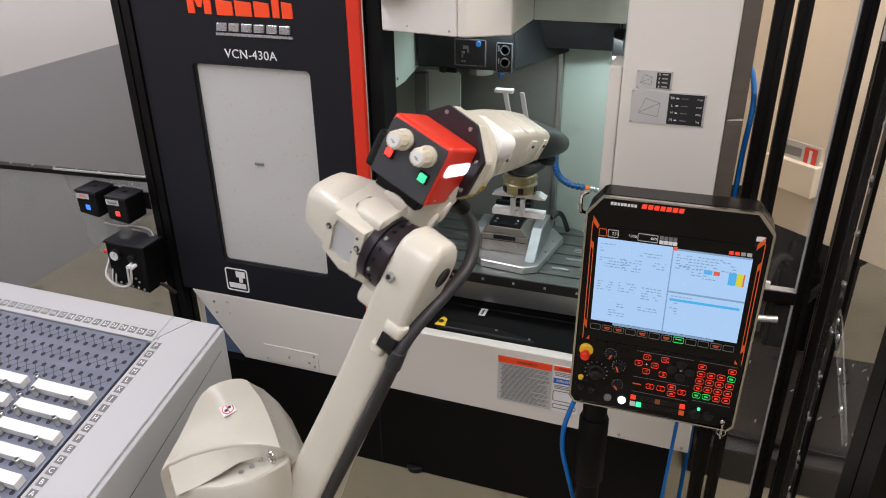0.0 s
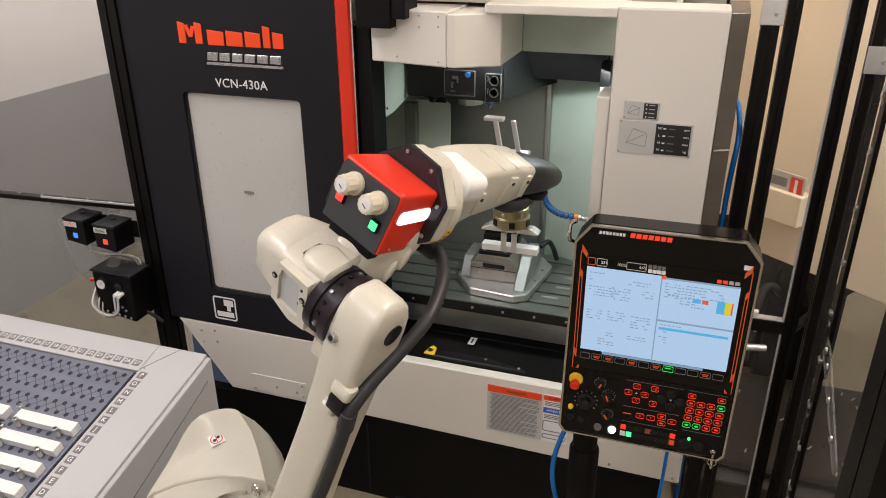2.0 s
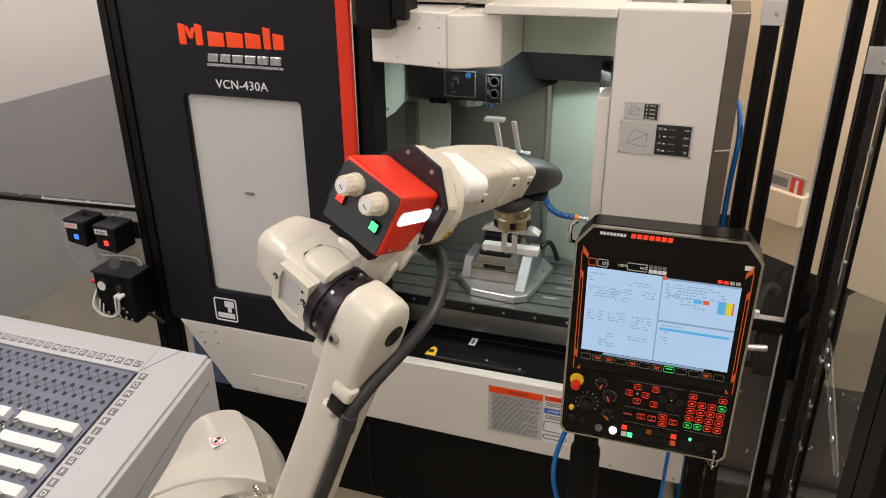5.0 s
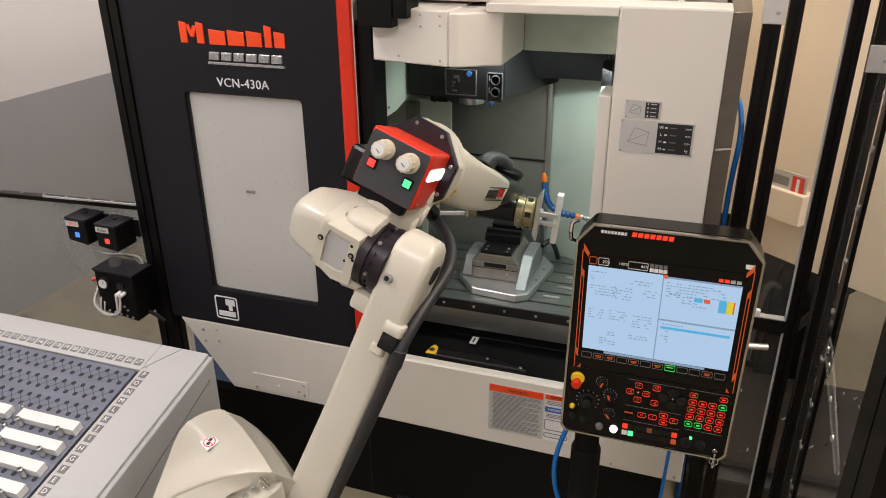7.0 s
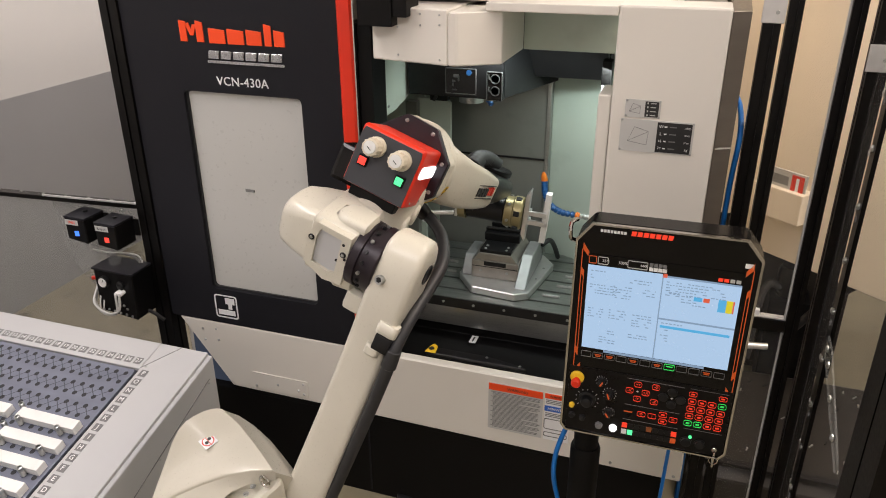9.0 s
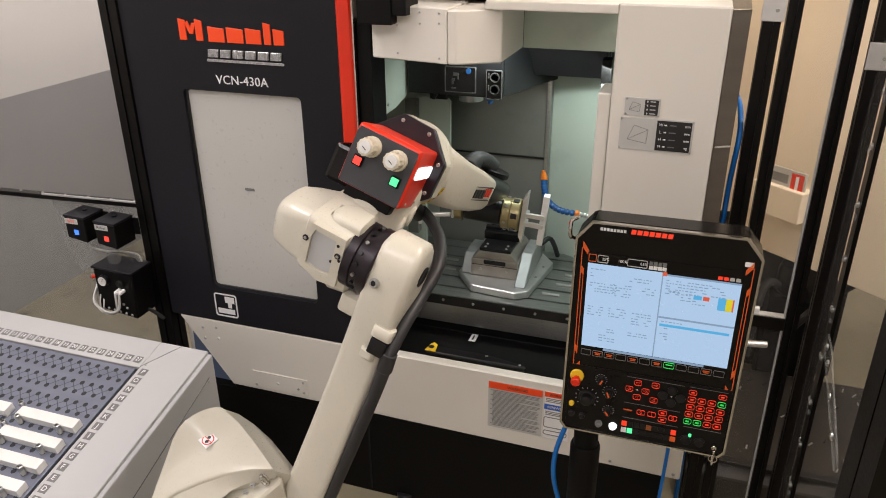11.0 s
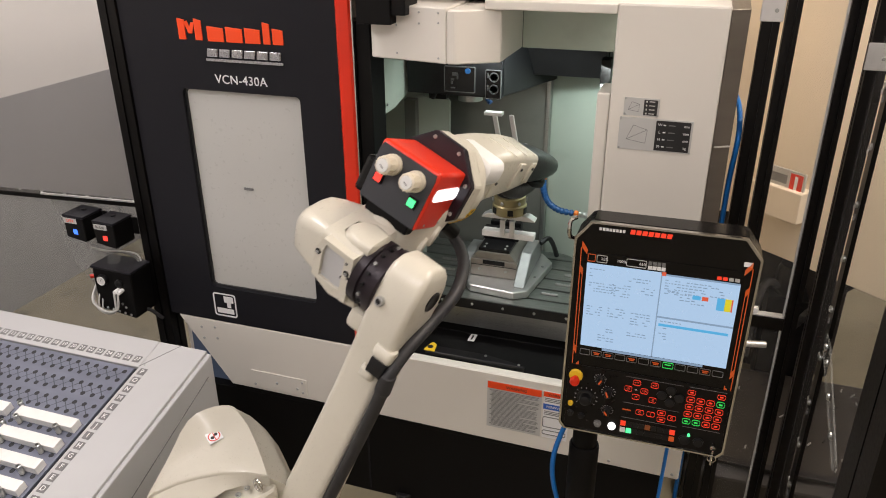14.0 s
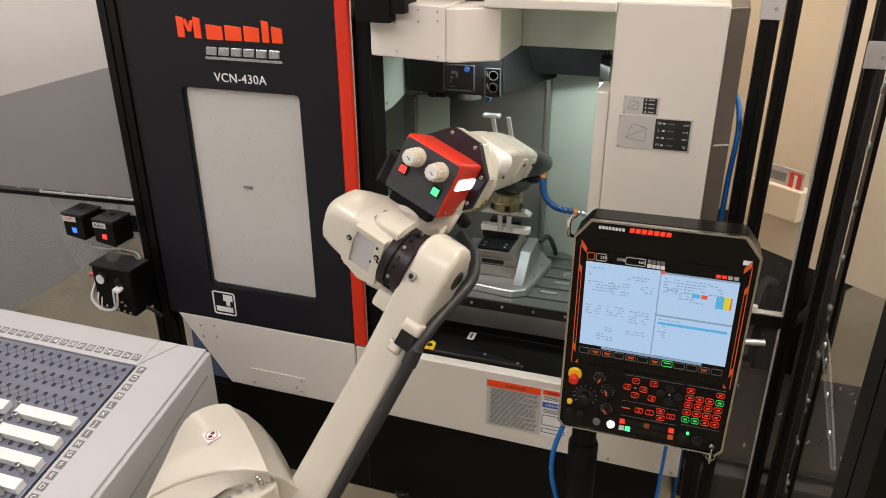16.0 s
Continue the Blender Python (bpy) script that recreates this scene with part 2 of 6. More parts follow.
def framed(outer, inner, axis, a0, a1, bm=None):
    """A plate with a hole: both outlines have the same number of points."""
    b = bmesh.new()

    def place(p, a):
        return {"x": (a, p[0], p[1]), "y": (p[0], a, p[1]), "z": (p[0], p[1], a)}[axis]
    rings = [[b.verts.new(place(p, a)) for p in o] for o, a in ((outer, a0), (inner, a0), (inner, a1), (outer, a1))]
    n = len(outer)
    for k in range(4):
        p, q = rings[k], rings[(k + 1) % 4]
        for i in range(n):
            b.faces.new((p[i], p[(i + 1) % n], q[(i + 1) % n], q[i]))
    return join(bm, b)


def frame_to(p, q):
    """The pose at p with its z axis towards q."""
    d = (Vector(q) - Vector(p))
    return Matrix.Translation(p) @ d.to_track_quat("Z", "Y").to_matrix().to_4x4()


def lathe(profile, p, q, n=24, bm=None):
    """Turns (radius, distance) pairs about the line from p towards q."""
    b = bmesh.new()
    m = frame_to(p, q)
    rings = []
    for r, d in profile:
        rings.append([b.verts.new(m @ Vector((r * math.cos(2 * math.pi * i / n), r * math.sin(2 * math.pi * i / n), d))) for i in range(n)])
    for k in range(len(rings) - 1):
        for i in range(n):
            b.faces.new((rings[k][i], rings[k][(i + 1) % n], rings[k + 1][(i + 1) % n], rings[k + 1][i]))
    b.faces.new(rings[0])
    b.faces.new(rings[-1])
    return join(bm, b)


def rod(p, q, r, n=16, bm=None, w=0.1):
    ln = (Vector(q) - Vector(p)).length
    c = r * w
    return lathe(((r - c, 0), (r, c), (r, ln - c), (r - c, ln)), p, q, n, bm)


def smooth_path(points, steps=6):
    """A curve through the points."""
    pts = [Vector(p) for p in points]
    pts = [2 * pts[0] - pts[1]] + pts + [2 * pts[-1] - pts[-2]]
    out = []
    for i in range(1, len(pts) - 2):
        a, b, c, d = pts[i - 1:i + 3]
        for k in range(steps):
            t = k / steps
            out.append(0.5 * ((2 * b) + (c - a) * t + (2 * a - 5 * b + 4 * c - d) * t * t + (3 * b - a - 3 * c + d) * t ** 3))
    out.append(pts[-2])
    return out


def hose(points, r, n=10, steps=6, ribs=0.0, bm=None):
    """A round hose through the points; ribs swells every other ring."""
    path = smooth_path(points, steps)
    b = bmesh.new()
    rings = []
    side = None
    for i, p in enumerate(path):
        d = (path[min(i + 1, len(path) - 1)] - path[max(i - 1, 0)]).normalized()
        if side is None:
            side = d.orthogonal().normalized()
        side = (side - d * side.dot(d)).normalized()
        up = d.cross(side)
        rr = r * (1 + (ribs if i % 2 else 0))
        rings.append([b.verts.new(p + rr * (math.cos(2 * math.pi * k / n) * side + math.sin(2 * math.pi * k / n) * up)) for k in range(n)])
    for k in range(len(rings) - 1):
        for i in range(n):
            b.faces.new((rings[k][i], rings[k][(i + 1) % n], rings[k + 1][(i + 1) % n], rings[k + 1][i]))
    b.faces.new(rings[0])
    b.faces.new(rings[-1])
    return join(bm, b)


def loft(sections, bm=None):
    """Skins closed outlines of equal length."""
    b = bmesh.new()
    rings = [[b.verts.new(p) for p in s] for s in sections]
    n = len(rings[0])
    for k in range(len(rings) - 1):
        for i in range(n):
            b.faces.new((rings[k][i], rings[k][(i + 1) % n], rings[k + 1][(i + 1) % n], rings[k + 1][i]))
    b.faces.new(rings[0])
    b.faces.new(rings[-1])
    return join(bm, b)


def letters(text, size, m, depth=0.0015, spacing=1.0, align="CENTER"):
    """Writing in the built-in font as a bmesh; m places its plane (x along the line, y up)."""
    cu = bpy.data.curves.new("writing", "FONT")
    cu.body, cu.size, cu.extrude, cu.align_x, cu.align_y, cu.space_character, cu.resolution_u = text, size, depth, align, "CENTER", spacing, 3
    ob = bpy.data.objects.new("writing", cu)
    scene.collection.objects.link(ob)
    bpy.context.view_layer.update()
    me = bpy.data.meshes.new_from_object(ob.evaluated_get(bpy.context.evaluated_depsgraph_get()))
    bpy.data.objects.remove(ob)
    b = bmesh.new()
    b.from_mesh(me)
    bpy.data.meshes.remove(me)
    b.transform(m)
    return b


FRONT = pose(0, 0, 0, 90, 0, 0)  # a plane that faces the viewer's side of the hall


def on_front(x, y, z):
    return Matrix.Translation((x, y, z)) @ FRONT


def bolt_mesh(r=0.006, h=0.004):
    b = lathe(((r, 0), (r, h * 0.6), (r * 0.75, h), (r * 0.4, h), (r * 0.38, h * 0.3)), (0, 0, 0), (0, 0, 1), 10)
    me = bpy.data.meshes.new("bolt")
    for f in b.faces:
        f.smooth = False
    b.to_mesh(me)
    b.free()
    me.materials.append(STEEL)
    return me


BOLT = bolt_mesh()
BOLT_SMALL = bolt_mesh(0.0035, 0.003)
RIVET = bolt_mesh(0.0095, 0.006)


def bolts(parent, places, turn, me=None):
    base = root_of(parent).location
    for p in places:
        piece("bolt", me or BOLT, parent, Matrix.Translation(Vector(p) - base) @ turn)


TO_FRONT = pose(0, 0, 0, 90, 0, 0)
TO_UP = pose(0, 0, 0, 0, 0, 0)


# ---------------------------------------------------------------- hall
def slab(name, x0, x1, y0, y1, z0, z1, mat, label):
    return tagged(part(name, box(x0, x1, y0, y1, z0, z1, 0), mat, None), label, name.split("_")[0], kind="structure")


slab("floor", -4.25, 3.2, -5.2, 5.2, -0.12, 0.0, FLOOR, "stained bare concrete floor of the workshop")
slab("wall_left_lower", -4.25, -4.05, -5.2, 5.2, 0.0, 1.34, CONCRETE_WALL, "grey painted lower band of the workshop wall")
slab("wall_left_upper", -4.25, -4.052, -5.2, 5.2, 1.34, 4.3, WHITE_WALL, "white painted upper part of the workshop wall")
slab("wall_back", -4.05, 3.0, 5.0, 5.2, 0.0, 4.3, WHITE_WALL, "plain white painted wall behind the machine")
slab("wall_right", 3.0, 3.2, -5.0, 5.0, 0.0, 4.3, WHITE_WALL, "plain white painted side wall of the hall")
slab("wall_front", -4.05, 3.0, -5.2, -5.0, 0.0, 4.3, WHITE_WALL, "plain white painted wall behind the viewer")
slab("ceiling", -4.25, 3.2, -5.2, 5.2, 4.3, 4.42, WHITE_WALL, "plain white ceiling of the hall")


# ---------------------------------------------------------------- machining centre
def build_machine():
    mc = thing("machining_center", (-0.9, 0.4, 0), "white and black vertical machining center with its door slid open", "machine")
    # sliding door with a frosted window
    win = rounded(-1.847, -1.345, 0.935, 1.782, 0.022)
    door = part("door", framed(rounded(-2.08, -1.182, 0.768, 2.62, 0.004), win, "y", 0.0, 0.05), BLACK_SOFT, mc, "charcoal black sliding door with a tall window")
    part("window_pane", prism(rounded(-1.842, -1.35, 0.94, 1.777, 0.02), "y", 0.022, 0.030, 0), FROST, door, "frosted grey window")
    part("gasket", framed(win, rounded(-1.840, -1.352, 0.942, 1.775, 0.018), "y", 0.014, 0.022), RUBBER, door)
    part("rating_sticker", box(-1.637, -1.597, 0.018, 0.0215, 1.387, 1.397, 0), LABEL_GREY, door)
    # brand mark above the window, as plain orange shapes
    for x, w, z0, z1 in ((-1.823, 0.030, 1.962, 2.032), (-1.752, 0.030, 1.962, 2.032), (-1.700, 0.068, 1.960, 2.008), (-1.622, 0.068, 1.960, 2.008), (-1.544, 0.062, 1.960, 2.008), (-1.470, 0.028, 1.960, 2.030), (-1.432, 0.042, 1.960, 2.010)):
        part("brand_mark", prism(((x, z0), (x + w, z0), (x + w, z1), (x, z1 + 0.006)), "y", -0.004, 0.001, 0.001), ORANGE, door, "orange red brand mark")
    part("brand_mark", prism(((-1.795, 2.024), (-1.778, 1.985), (-1.763, 1.985), (-1.750, 2.024), (-1.765, 2.024), (-1.772, 2.006), (-1.782, 2.030)), "y", -0.004, 0.001, 0.0), ORANGE, door)
    for i in range(6):
        x = -1.712 + i * 0.052
        part("series_badge", prism(((x, 1.905), (x + 0.044, 1.905), (x + 0.048, 1.934), (x + 0.004, 1.934)), "y", -0.006, 0.001, 0.002), SILVER, door, "raised silver badge")
    part("series_badge", box(-1.716, -1.398, -0.006, 0.001, 1.889, 1.899, 0.002), SILVER, door)
    part("model_sign", letters("VCN-430A", 0.046, on_front(-1.582, -0.001, 1.823), 0.0012, 1.05), LABEL_WHITE, door, "white model lettering")
    # pictogram below the window
    part("pictogram", framed(rounded(-1.846, -1.735, 0.797, 0.908, 0.012), rounded(-1.840, -1.741, 0.803, 0.902, 0.008), "y", -0.0015, 0.001), LABEL_WHITE, door, "white outlined spindle pictogram")
    part("pictogram", box(-1.832, -1.75, -0.0015, 0.001, 0.812, 0.836, 0), LABEL_WHITE, door)
    part("pictogram", box(-1.793, -1.748, -0.0015, 0.001, 0.866, 0.895, 0), LABEL_WHITE, door)
    part("pictogram", box(-1.780, -1.762, -0.0015, 0.001, 0.842, 0.866, 0), LABEL_WHITE, door)
    # red edge trim and the black jamb behind it
    part("edge_trim", prism(((-1.182, 0.768), (-1.124, 0.768), (-1.124, 2.62), (-1.182, 2.62)), "y", -0.012, 0.05, 0.008), RED, door, "orange red vertical door edge")
    part("door_edge", box(-1.1235, -1.118, -0.008, 0.05, 0.768, 2.62, 0.001), CHROME, door)
    part("door_jamb", box(-1.117, -1.066, 0.012, 0.13, 0.76, 2.05, 0.004), BLACK, mc, "black door jamb")
    part("door_rail_cover", box(-1.075, -0.955, -0.07, 0.02, 2.055, 2.62, 0.004), BLACK, mc)
    part("door_rail_cover", box(-0.953, -0.905, -0.065, 0.05, 2.085, 2.62, 0.004), BLACK, mc)
    # front panels under the door and the opening
    apron = part("front_apron", prism(((-2.042, 0.764), (-1.812, 0.444), (-1.185, 0.444), (-1.185, 0.764)), "y", 0.0, 0.05, 0.004), PAINT, mc, "white front panel with a cut-off corner")
    part("cover_plate", box(-1.70, -1.43, -0.004, 0.0, 0.462, 0.545, 0.001), PAINT, apron)
    bolts(apron, [(-1.685, -0.004, 0.475), (-1.575, -0.004, 0.50), (-1.475, -0.004, 0.492), (-1.449, -0.004, 0.478), (-1.449, -0.004, 0.53), (-1.93, 0.0, 0.72), (-1.925, 0, 0.665), (-1.86, 0, 0.73), (-1.855, 0, 0.675)], TO_FRONT)
    sill = part("front_sill", prism(((-1.181, 0.442), (0.128, 0.430), (0.128, 0.757), (-1.181, 0.757)), "y", 0.0, 0.045, 0.005), PAINT, mc, "white front sill panel")
    part("sill_rail", box(-1.80, 0.07, 0.004, 0.05, 0.418, 0.440, 0.004), BLACK, mc)
    base = part("machine_base", box(-2.0, 0.07, 0.012, 0.9, 0.0, 0.417, 0.006), BLACK, mc, "matt black machine base")
    part("base_joint", box(-1.16, -1.152, 0.009, 0.014, 0.02, 0.40, 0), BLACK_SOFT, base)
    for x in (-1.9, -1.0, -0.1):
        part("levelling_foot", rod((x, 0.03, 0), (x, 0.03, 0.03), 0.04, 16), BLACK_OXIDE, base)
    part("blue_lining", prism(((-2.03, 0.74), (-1.80, 0.445), (-1.95, 0.36), (-2.04, 0.36)), "y", 0.055, 0.07, 0), material("blue grey primer", (0.10, 0.14, 0.22), 0.5), mc)
    bolts(sill, [(-0.132, 0.0, 0.455), (0.103, 0.0, 0.452), (-0.132, 0.0, 0.60), (0.103, 0.0, 0.60)], TO_FRONT)
    # warning labels on the sill
    lab = part("warning_label", box(-0.622, -0.405, -0.002, 0.001, 0.505, 0.722, 0), LABEL_PALE, sill, "grey warning label with an orange head")
    part("label_head", box(-0.620, -0.407, -0.0035, -0.0021, 0.690, 0.720, 0), ORANGE, sill)
    part("label_heading", letters("WARNING", 0.017, on_front(-0.505, -0.004, 0.704), 0.0004), LABEL_BLACK, sill)
    random.seed(3)
    for i in range(30):
        z = 0.682 - i * 0.0057
        x1 = -0.413 - random.random() * (0.10 if i % 4 == 3 else 0.012)
        part("label_line", box(-0.612 if i % 4 == 0 else -0.604, x1, -0.0032, -0.0021, z - 0.0010, z + 0.0008, 0), LABEL_GREY, sill)
    part("warning_label", box(-0.398, -0.30, -0.002, 0.001, 0.505, 0.722, 0), LABEL_WHITE, sill, "small white multilingual warning label")
    part("label_head", box(-0.398, -0.30, -0.0035, -0.0021, 0.698, 0.720, 0), ORANGE, sill)
    part("label_heading", letters("WARNING", 0.015, on_front(-0.345, -0.004, 0.709), 0.0004), LABEL_BLACK, sill)
    part("label_head", box(-0.398, -0.30, -0.0035, -0.0021, 0.640, 0.664, 0), LABEL_BLUE, sill)
    part("label_heading", letters("HINWEIS", 0.017, on_front(-0.352, -0.004, 0.652), 0.0004), LABEL_WHITE, sill)
    for z in (0.69, 0.683, 0.676, 0.63, 0.623, 0.616):
        part("label_line", box(-0.394, -0.305, -0.0032, -0.0021, z - 0.0015, z + 0.0015, 0), LABEL_GREY, sill)
    part("label_line", framed(rounded(-0.398, -0.305, 0.555, 0.605, 0.008), rounded(-0.395, -0.308, 0.558, 0.602, 0.006), "y", -0.0035, -0.0021), LABEL_GREY, sill)
    part("label_line", framed(rounded(-0.398, -0.305, 0.520, 0.542, 0.008), rounded(-0.395, -0.308, 0.523, 0.539, 0.006), "y", -0.0035, -0.0021), LABEL_GREY, sill)
    # right pillar with its lip and rating plates
    pil = part("front_pillar", box(-0.25, 0.07, 0.0, 0.16, 0.758, 2.14, 0.008), PAINT, mc, "white front pillar")
    part("pillar_lip", box(-0.292, -0.251, 0.006, 0.16, 0.758, 1.868, 0.006), PAINT, pil)
    part("pillar_side", prism(((0.0705, 0.004), (0.122, 0.03), (0.130, 0.36), (0.0705, 0.36)), "z", 0.76, 2.13, 0.001), BROWN_STEEL, pil, "brushed brown steel side")
    part("side_joint", prism(((0.076, 0.004), (0.1215, 0.027), (0.1215, 0.030), (0.076, 0.007)), "z", 1.722, 1.728, 0), CHROME, pil)
    for x0, x1, z0, z1, xs in ((-0.205, -0.098, 1.806, 1.862, -0.145), (-0.214, 0.008, 1.697, 1.800, -0.102)):
        pl = part("rating_plate", box(x0, x1, -0.0025, 0.001, z0, z1, 0.0005), LABEL_PALE, pil, "silver rating plate with a black field")
        part("plate_field", box(xs, x1 - 0.006, -0.0035, -0.0026, z0 + 0.004, z1 - 0.004, 0), LABEL_BLACK, pil)
        n = 4
        for i in range(n):
            z = z1 - (i + 0.75) * (z1 - z0) / (n + 0.5)
            h = (z1 - z0) * 0.05
            if x1 > -0.05:
                part("plate_text", letters("WLHM"[i], 0.013, on_front(xs + 0.012, -0.0036, z), 0.0003), LABEL_WHITE, pil)
                part("plate_text", letters(("mm", "mm", "mm", "kg")[i], 0.011, on_front(x1 - 0.018, -0.0036, z), 0.0003), LABEL_WHITE, pil)
                part("plate_text", box(xs + 0.022, xs + 0.030, -0.0042, -0.0036, z - 0.002, z + 0.002, 0), LABEL_WHITE, pil)
                part("plate_text", box(xs + 0.038, xs + 0.058, -0.0042, -0.0036, z - 0.0015, z + 0.0015, 0), LABEL_GREY, pil)
            else:
                part("plate_text", box(xs + 0.006, xs + 0.010, -0.0042, -0.0036, z - h, z + h, 0), LABEL_PALE, pil)
                part("plate_text", box(xs + 0.016, x1 - 0.014, -0.0042, -0.0036, z - h * 0.5, z + h * 0.5, 0), LABEL_PALE, pil)
        cx, cz, s = (x0 + xs) / 2, (z0 + z1) / 2, (z1 - z0) * 0.3
        for a, b in (((-1, -0.6), (0.9, -0.9)), ((0.9, -0.9), (1.0, 0.5)), ((1.0, 0.5), (-0.4, 0.9)), ((-0.4, 0.9), (-1, -0.6)), ((-1, -0.6), (1, 0.5))):
            part("plate_drawing", rod((cx + a[0] * s, -0.003, cz + a[1] * s), (cx + b[0] * s, -0.003, cz + b[1] * s), 0.0006, 6), LABEL_GREY, pil)
        bolts(pil, [(x, -0.0025, z) for x in (x0 + 0.004, x1 - 0.004) for z in (z0 + 0.004, z1 - 0.004)], TO_FRONT, BOLT_SMALL)
    # head cover: a bay over the opening, and the roof slab on its right
    part("head_cover", prism(((-1.055, 0.0), (-0.772, -0.052), (-0.772, 0.33), (-1.055, 0.33)), "z", 1.938, 2.112, 0.004), PAINT, mc, "white folded head cover over the opening")
    part("head_cover", prism(((-0.7705, -0.052), (-0.742, -0.05), (-0.612, 0.028), (-0.612, 0.335), (-0.7705, 0.335)), "z", 1.938, 2.106, 0.004), PAINT, mc)
    bolts(mc, [(-0.80, -0.047, 1.955), (-0.80, -0.047, 2.065), (-0.80, -0.047, 2.095), (-0.955, -0.018, 1.96), (-0.955, -0.018, 2.05), (-0.87, -0.034, 2.06), (-0.87, -0.034, 2.095)], TO_FRONT, BOLT_SMALL)
    part("roof_lining", box(-0.612, -0.08, 0.336, 0.36, 1.938, 2.11, 0.002), INNER, mc, "pale green lining over the opening")
    part("roof_slab", box(-0.662, -0.2505, -0.002, 0.42, 2.107, 2.135, 0.004), PAINT, mc, "white roof slab edge")
    part("roof_slab", box(-1.30, -0.664, 0.15, 0.9, 2.12, 2.14, 0.003), PAINT, mc)
    part("roof_rail", box(-0.93, -0.70, 0.10, 0.13, 2.14, 2.155, 0.002), ALU, mc)
    part("roof_box", box(-0.90, -0.64, 0.18, 0.5, 2.14, 2.4, 0.004), BLACK, mc)
    # lining of the work room
    lining = part("work_room", box(-1.55, -1.105, 0.86, 0.88, 0.55, 2.12, 0.002), INNER, mc, "pale green steel lining of the work room")
    part("back_panel", box(-1.104, -0.600, 0.82, 0.86, 0.9, 2.12, 0.003), INNER_DARK, mc, "dark grey telescopic way cover")
    part("back_joint", box(-1.104, -0.600, 0.812, 0.8195, 1.372, 1.380, 0.001), BLACK_OXIDE, mc)
    part("back_panel", box(-0.603, -0.585, 0.80, 0.86, 0.9, 2.12, 0.003), STEEL, mc)
    part("work_room", prism(((-0.585, 0.845), (-0.10, 0.62), (-0.10, 0.64), (-0.585, 0.865)), "z", 0.6, 2.12, 0.001), INNER, mc)
    part("work_room", box(-0.10, -0.08, 0.16, 0.66, 0.6, 2.12, 0.001), INNER, mc)
    part("work_room", box(-1.57, -1.55, 0.13, 0.88, 0.5, 2.12, 0.001), INNER, mc)
    part("work_room", box(-1.55, -0.08, 0.36, 0.88, 2.09, 2.106, 0.001), INNER_DARK, mc)
    part("work_room", box(-1.55, -1.10, 0.62, 0.64, 0.5, 1.70, 0.001), INNER, mc)
    side = part("side_cover", prism(((0.15, 1.685), (0.30, 1.690), (0.60, 1.745), (0.60, 1.93), (0.15, 1.93)), "x", -1.138, -1.099, 0.003), INNER, mc, "folded cover plate with a beige edge")
    part("cover_edge", box(-1.140, -1.098, 0.146, 0.1495, 1.683, 1.875, 0.001), PAINT, side)
    bolts(mc, [(-1.12, 0.146, 1.70)], TO_FRONT)
    for y, z in ((0.22, 1.72), (0.45, 1.80), (0.56, 1.77)):
        piece("bolt", BOLT, mc, Matrix.Translation(Vector((-1.099, y, z)) - mc.location) @ pose(0, 0, 0, 0, 90, 0))
    part("bracket", prism(((-1.13, 1.67), (-0.99, 1.67), (-0.975, 1.655), (-0.975, 1.30), (-1.13, 1.30)), "y", 0.60, 0.615, 0.002), INNER, mc)
    part("bracket", box(-1.165, -1.115, 0.56, 0.6, 1.05, 1.66, 0.002), INNER_DARK, mc)
    part("bracket", box(-1.05, -0.975, 0.55, 0.59, 1.674, 1.74, 0.003), BLACK_OXIDE, mc)
    part("bracket", rod((-1.02, 0.5, 1.69), (-0.98, 0.5, 1.755), 0.012, 10), BLACK_OXIDE, mc)
    # spindle head with its two instruction plates
    head = part("spindle_head", box(-1.086, -0.699, 0.40, 0.80, 1.730, 2.08, 0.005), BLACK_OXIDE, mc, "black spindle head housing")
    part("head_flank", prism(((-0.698, 0.41), (-0.56, 0.80), (-0.698, 0.80)), "z", 1.735, 2.08, 0.003), BLACK_OXIDE, mc)
    for x0, x1, z0, z1, y in ((-0.930, -0.805, 1.745, 1.845, 0.394), (-0.762, -0.700, 1.728, 1.840, 0.388)):
        part("instruction_plate", framed(rounded(x0, x1, z0, z1, 0.004), rounded(x0 + 0.003, x1 - 0.003, z0 + 0.003, z1 - 0.003, 0.003), "y", y - 0.003, y + 0.006), DIM, head)
        part("instruction_plate", box(x0 + 0.003, x1 - 0.003, y, y + 0.006, z0 + 0.003, z1 - 0.003, 0), PANEL_BLACK, head)
    for z in (1.813, 1.767):
        part("plate_ring", lathe(((0.019, 0), (0.019, 0.003), (0.015, 0.003), (0.015, 0.0)), (-0.728, 0.388, z), (-0.728, 0, z), 20), DIM, head)
        part("plate_mark", rod((-0.752, 0.387, z - 0.004), (-0.752, 0.387, z + 0.016), 0.003, 8), DIM, head)
    for x, z, w, h in ((-0.885, 1.815, 0.022, 0.012), (-0.895, 1.795, 0.012, 0.008), (-0.898, 1.782, 0.006, 0.012), (-0.893, 1.762, 0.018, 0.005), (-0.875, 1.806, 0.006, 0.02)):
        part("plate_mark", box(x - w / 2, x + w / 2, 0.391, 0.3935, z - h / 2, z + h / 2, 0), DIM, head)
    part("plate_mark", rod((-0.833, 0.392, 1.83), (-0.833, 0.386, 1.83), 0.011, 14), NOZZLE_BLUE, head)
    part("spindle_nose", lathe(((0.065, 0), (0.065, 0.02), (0.05, 0.03), (0.05, 0.055)), (-0.86, 0.52, 1.745), (-0.86, 0.52, 1.0), 28), STEEL, mc, "steel spindle nose", smooth=True)
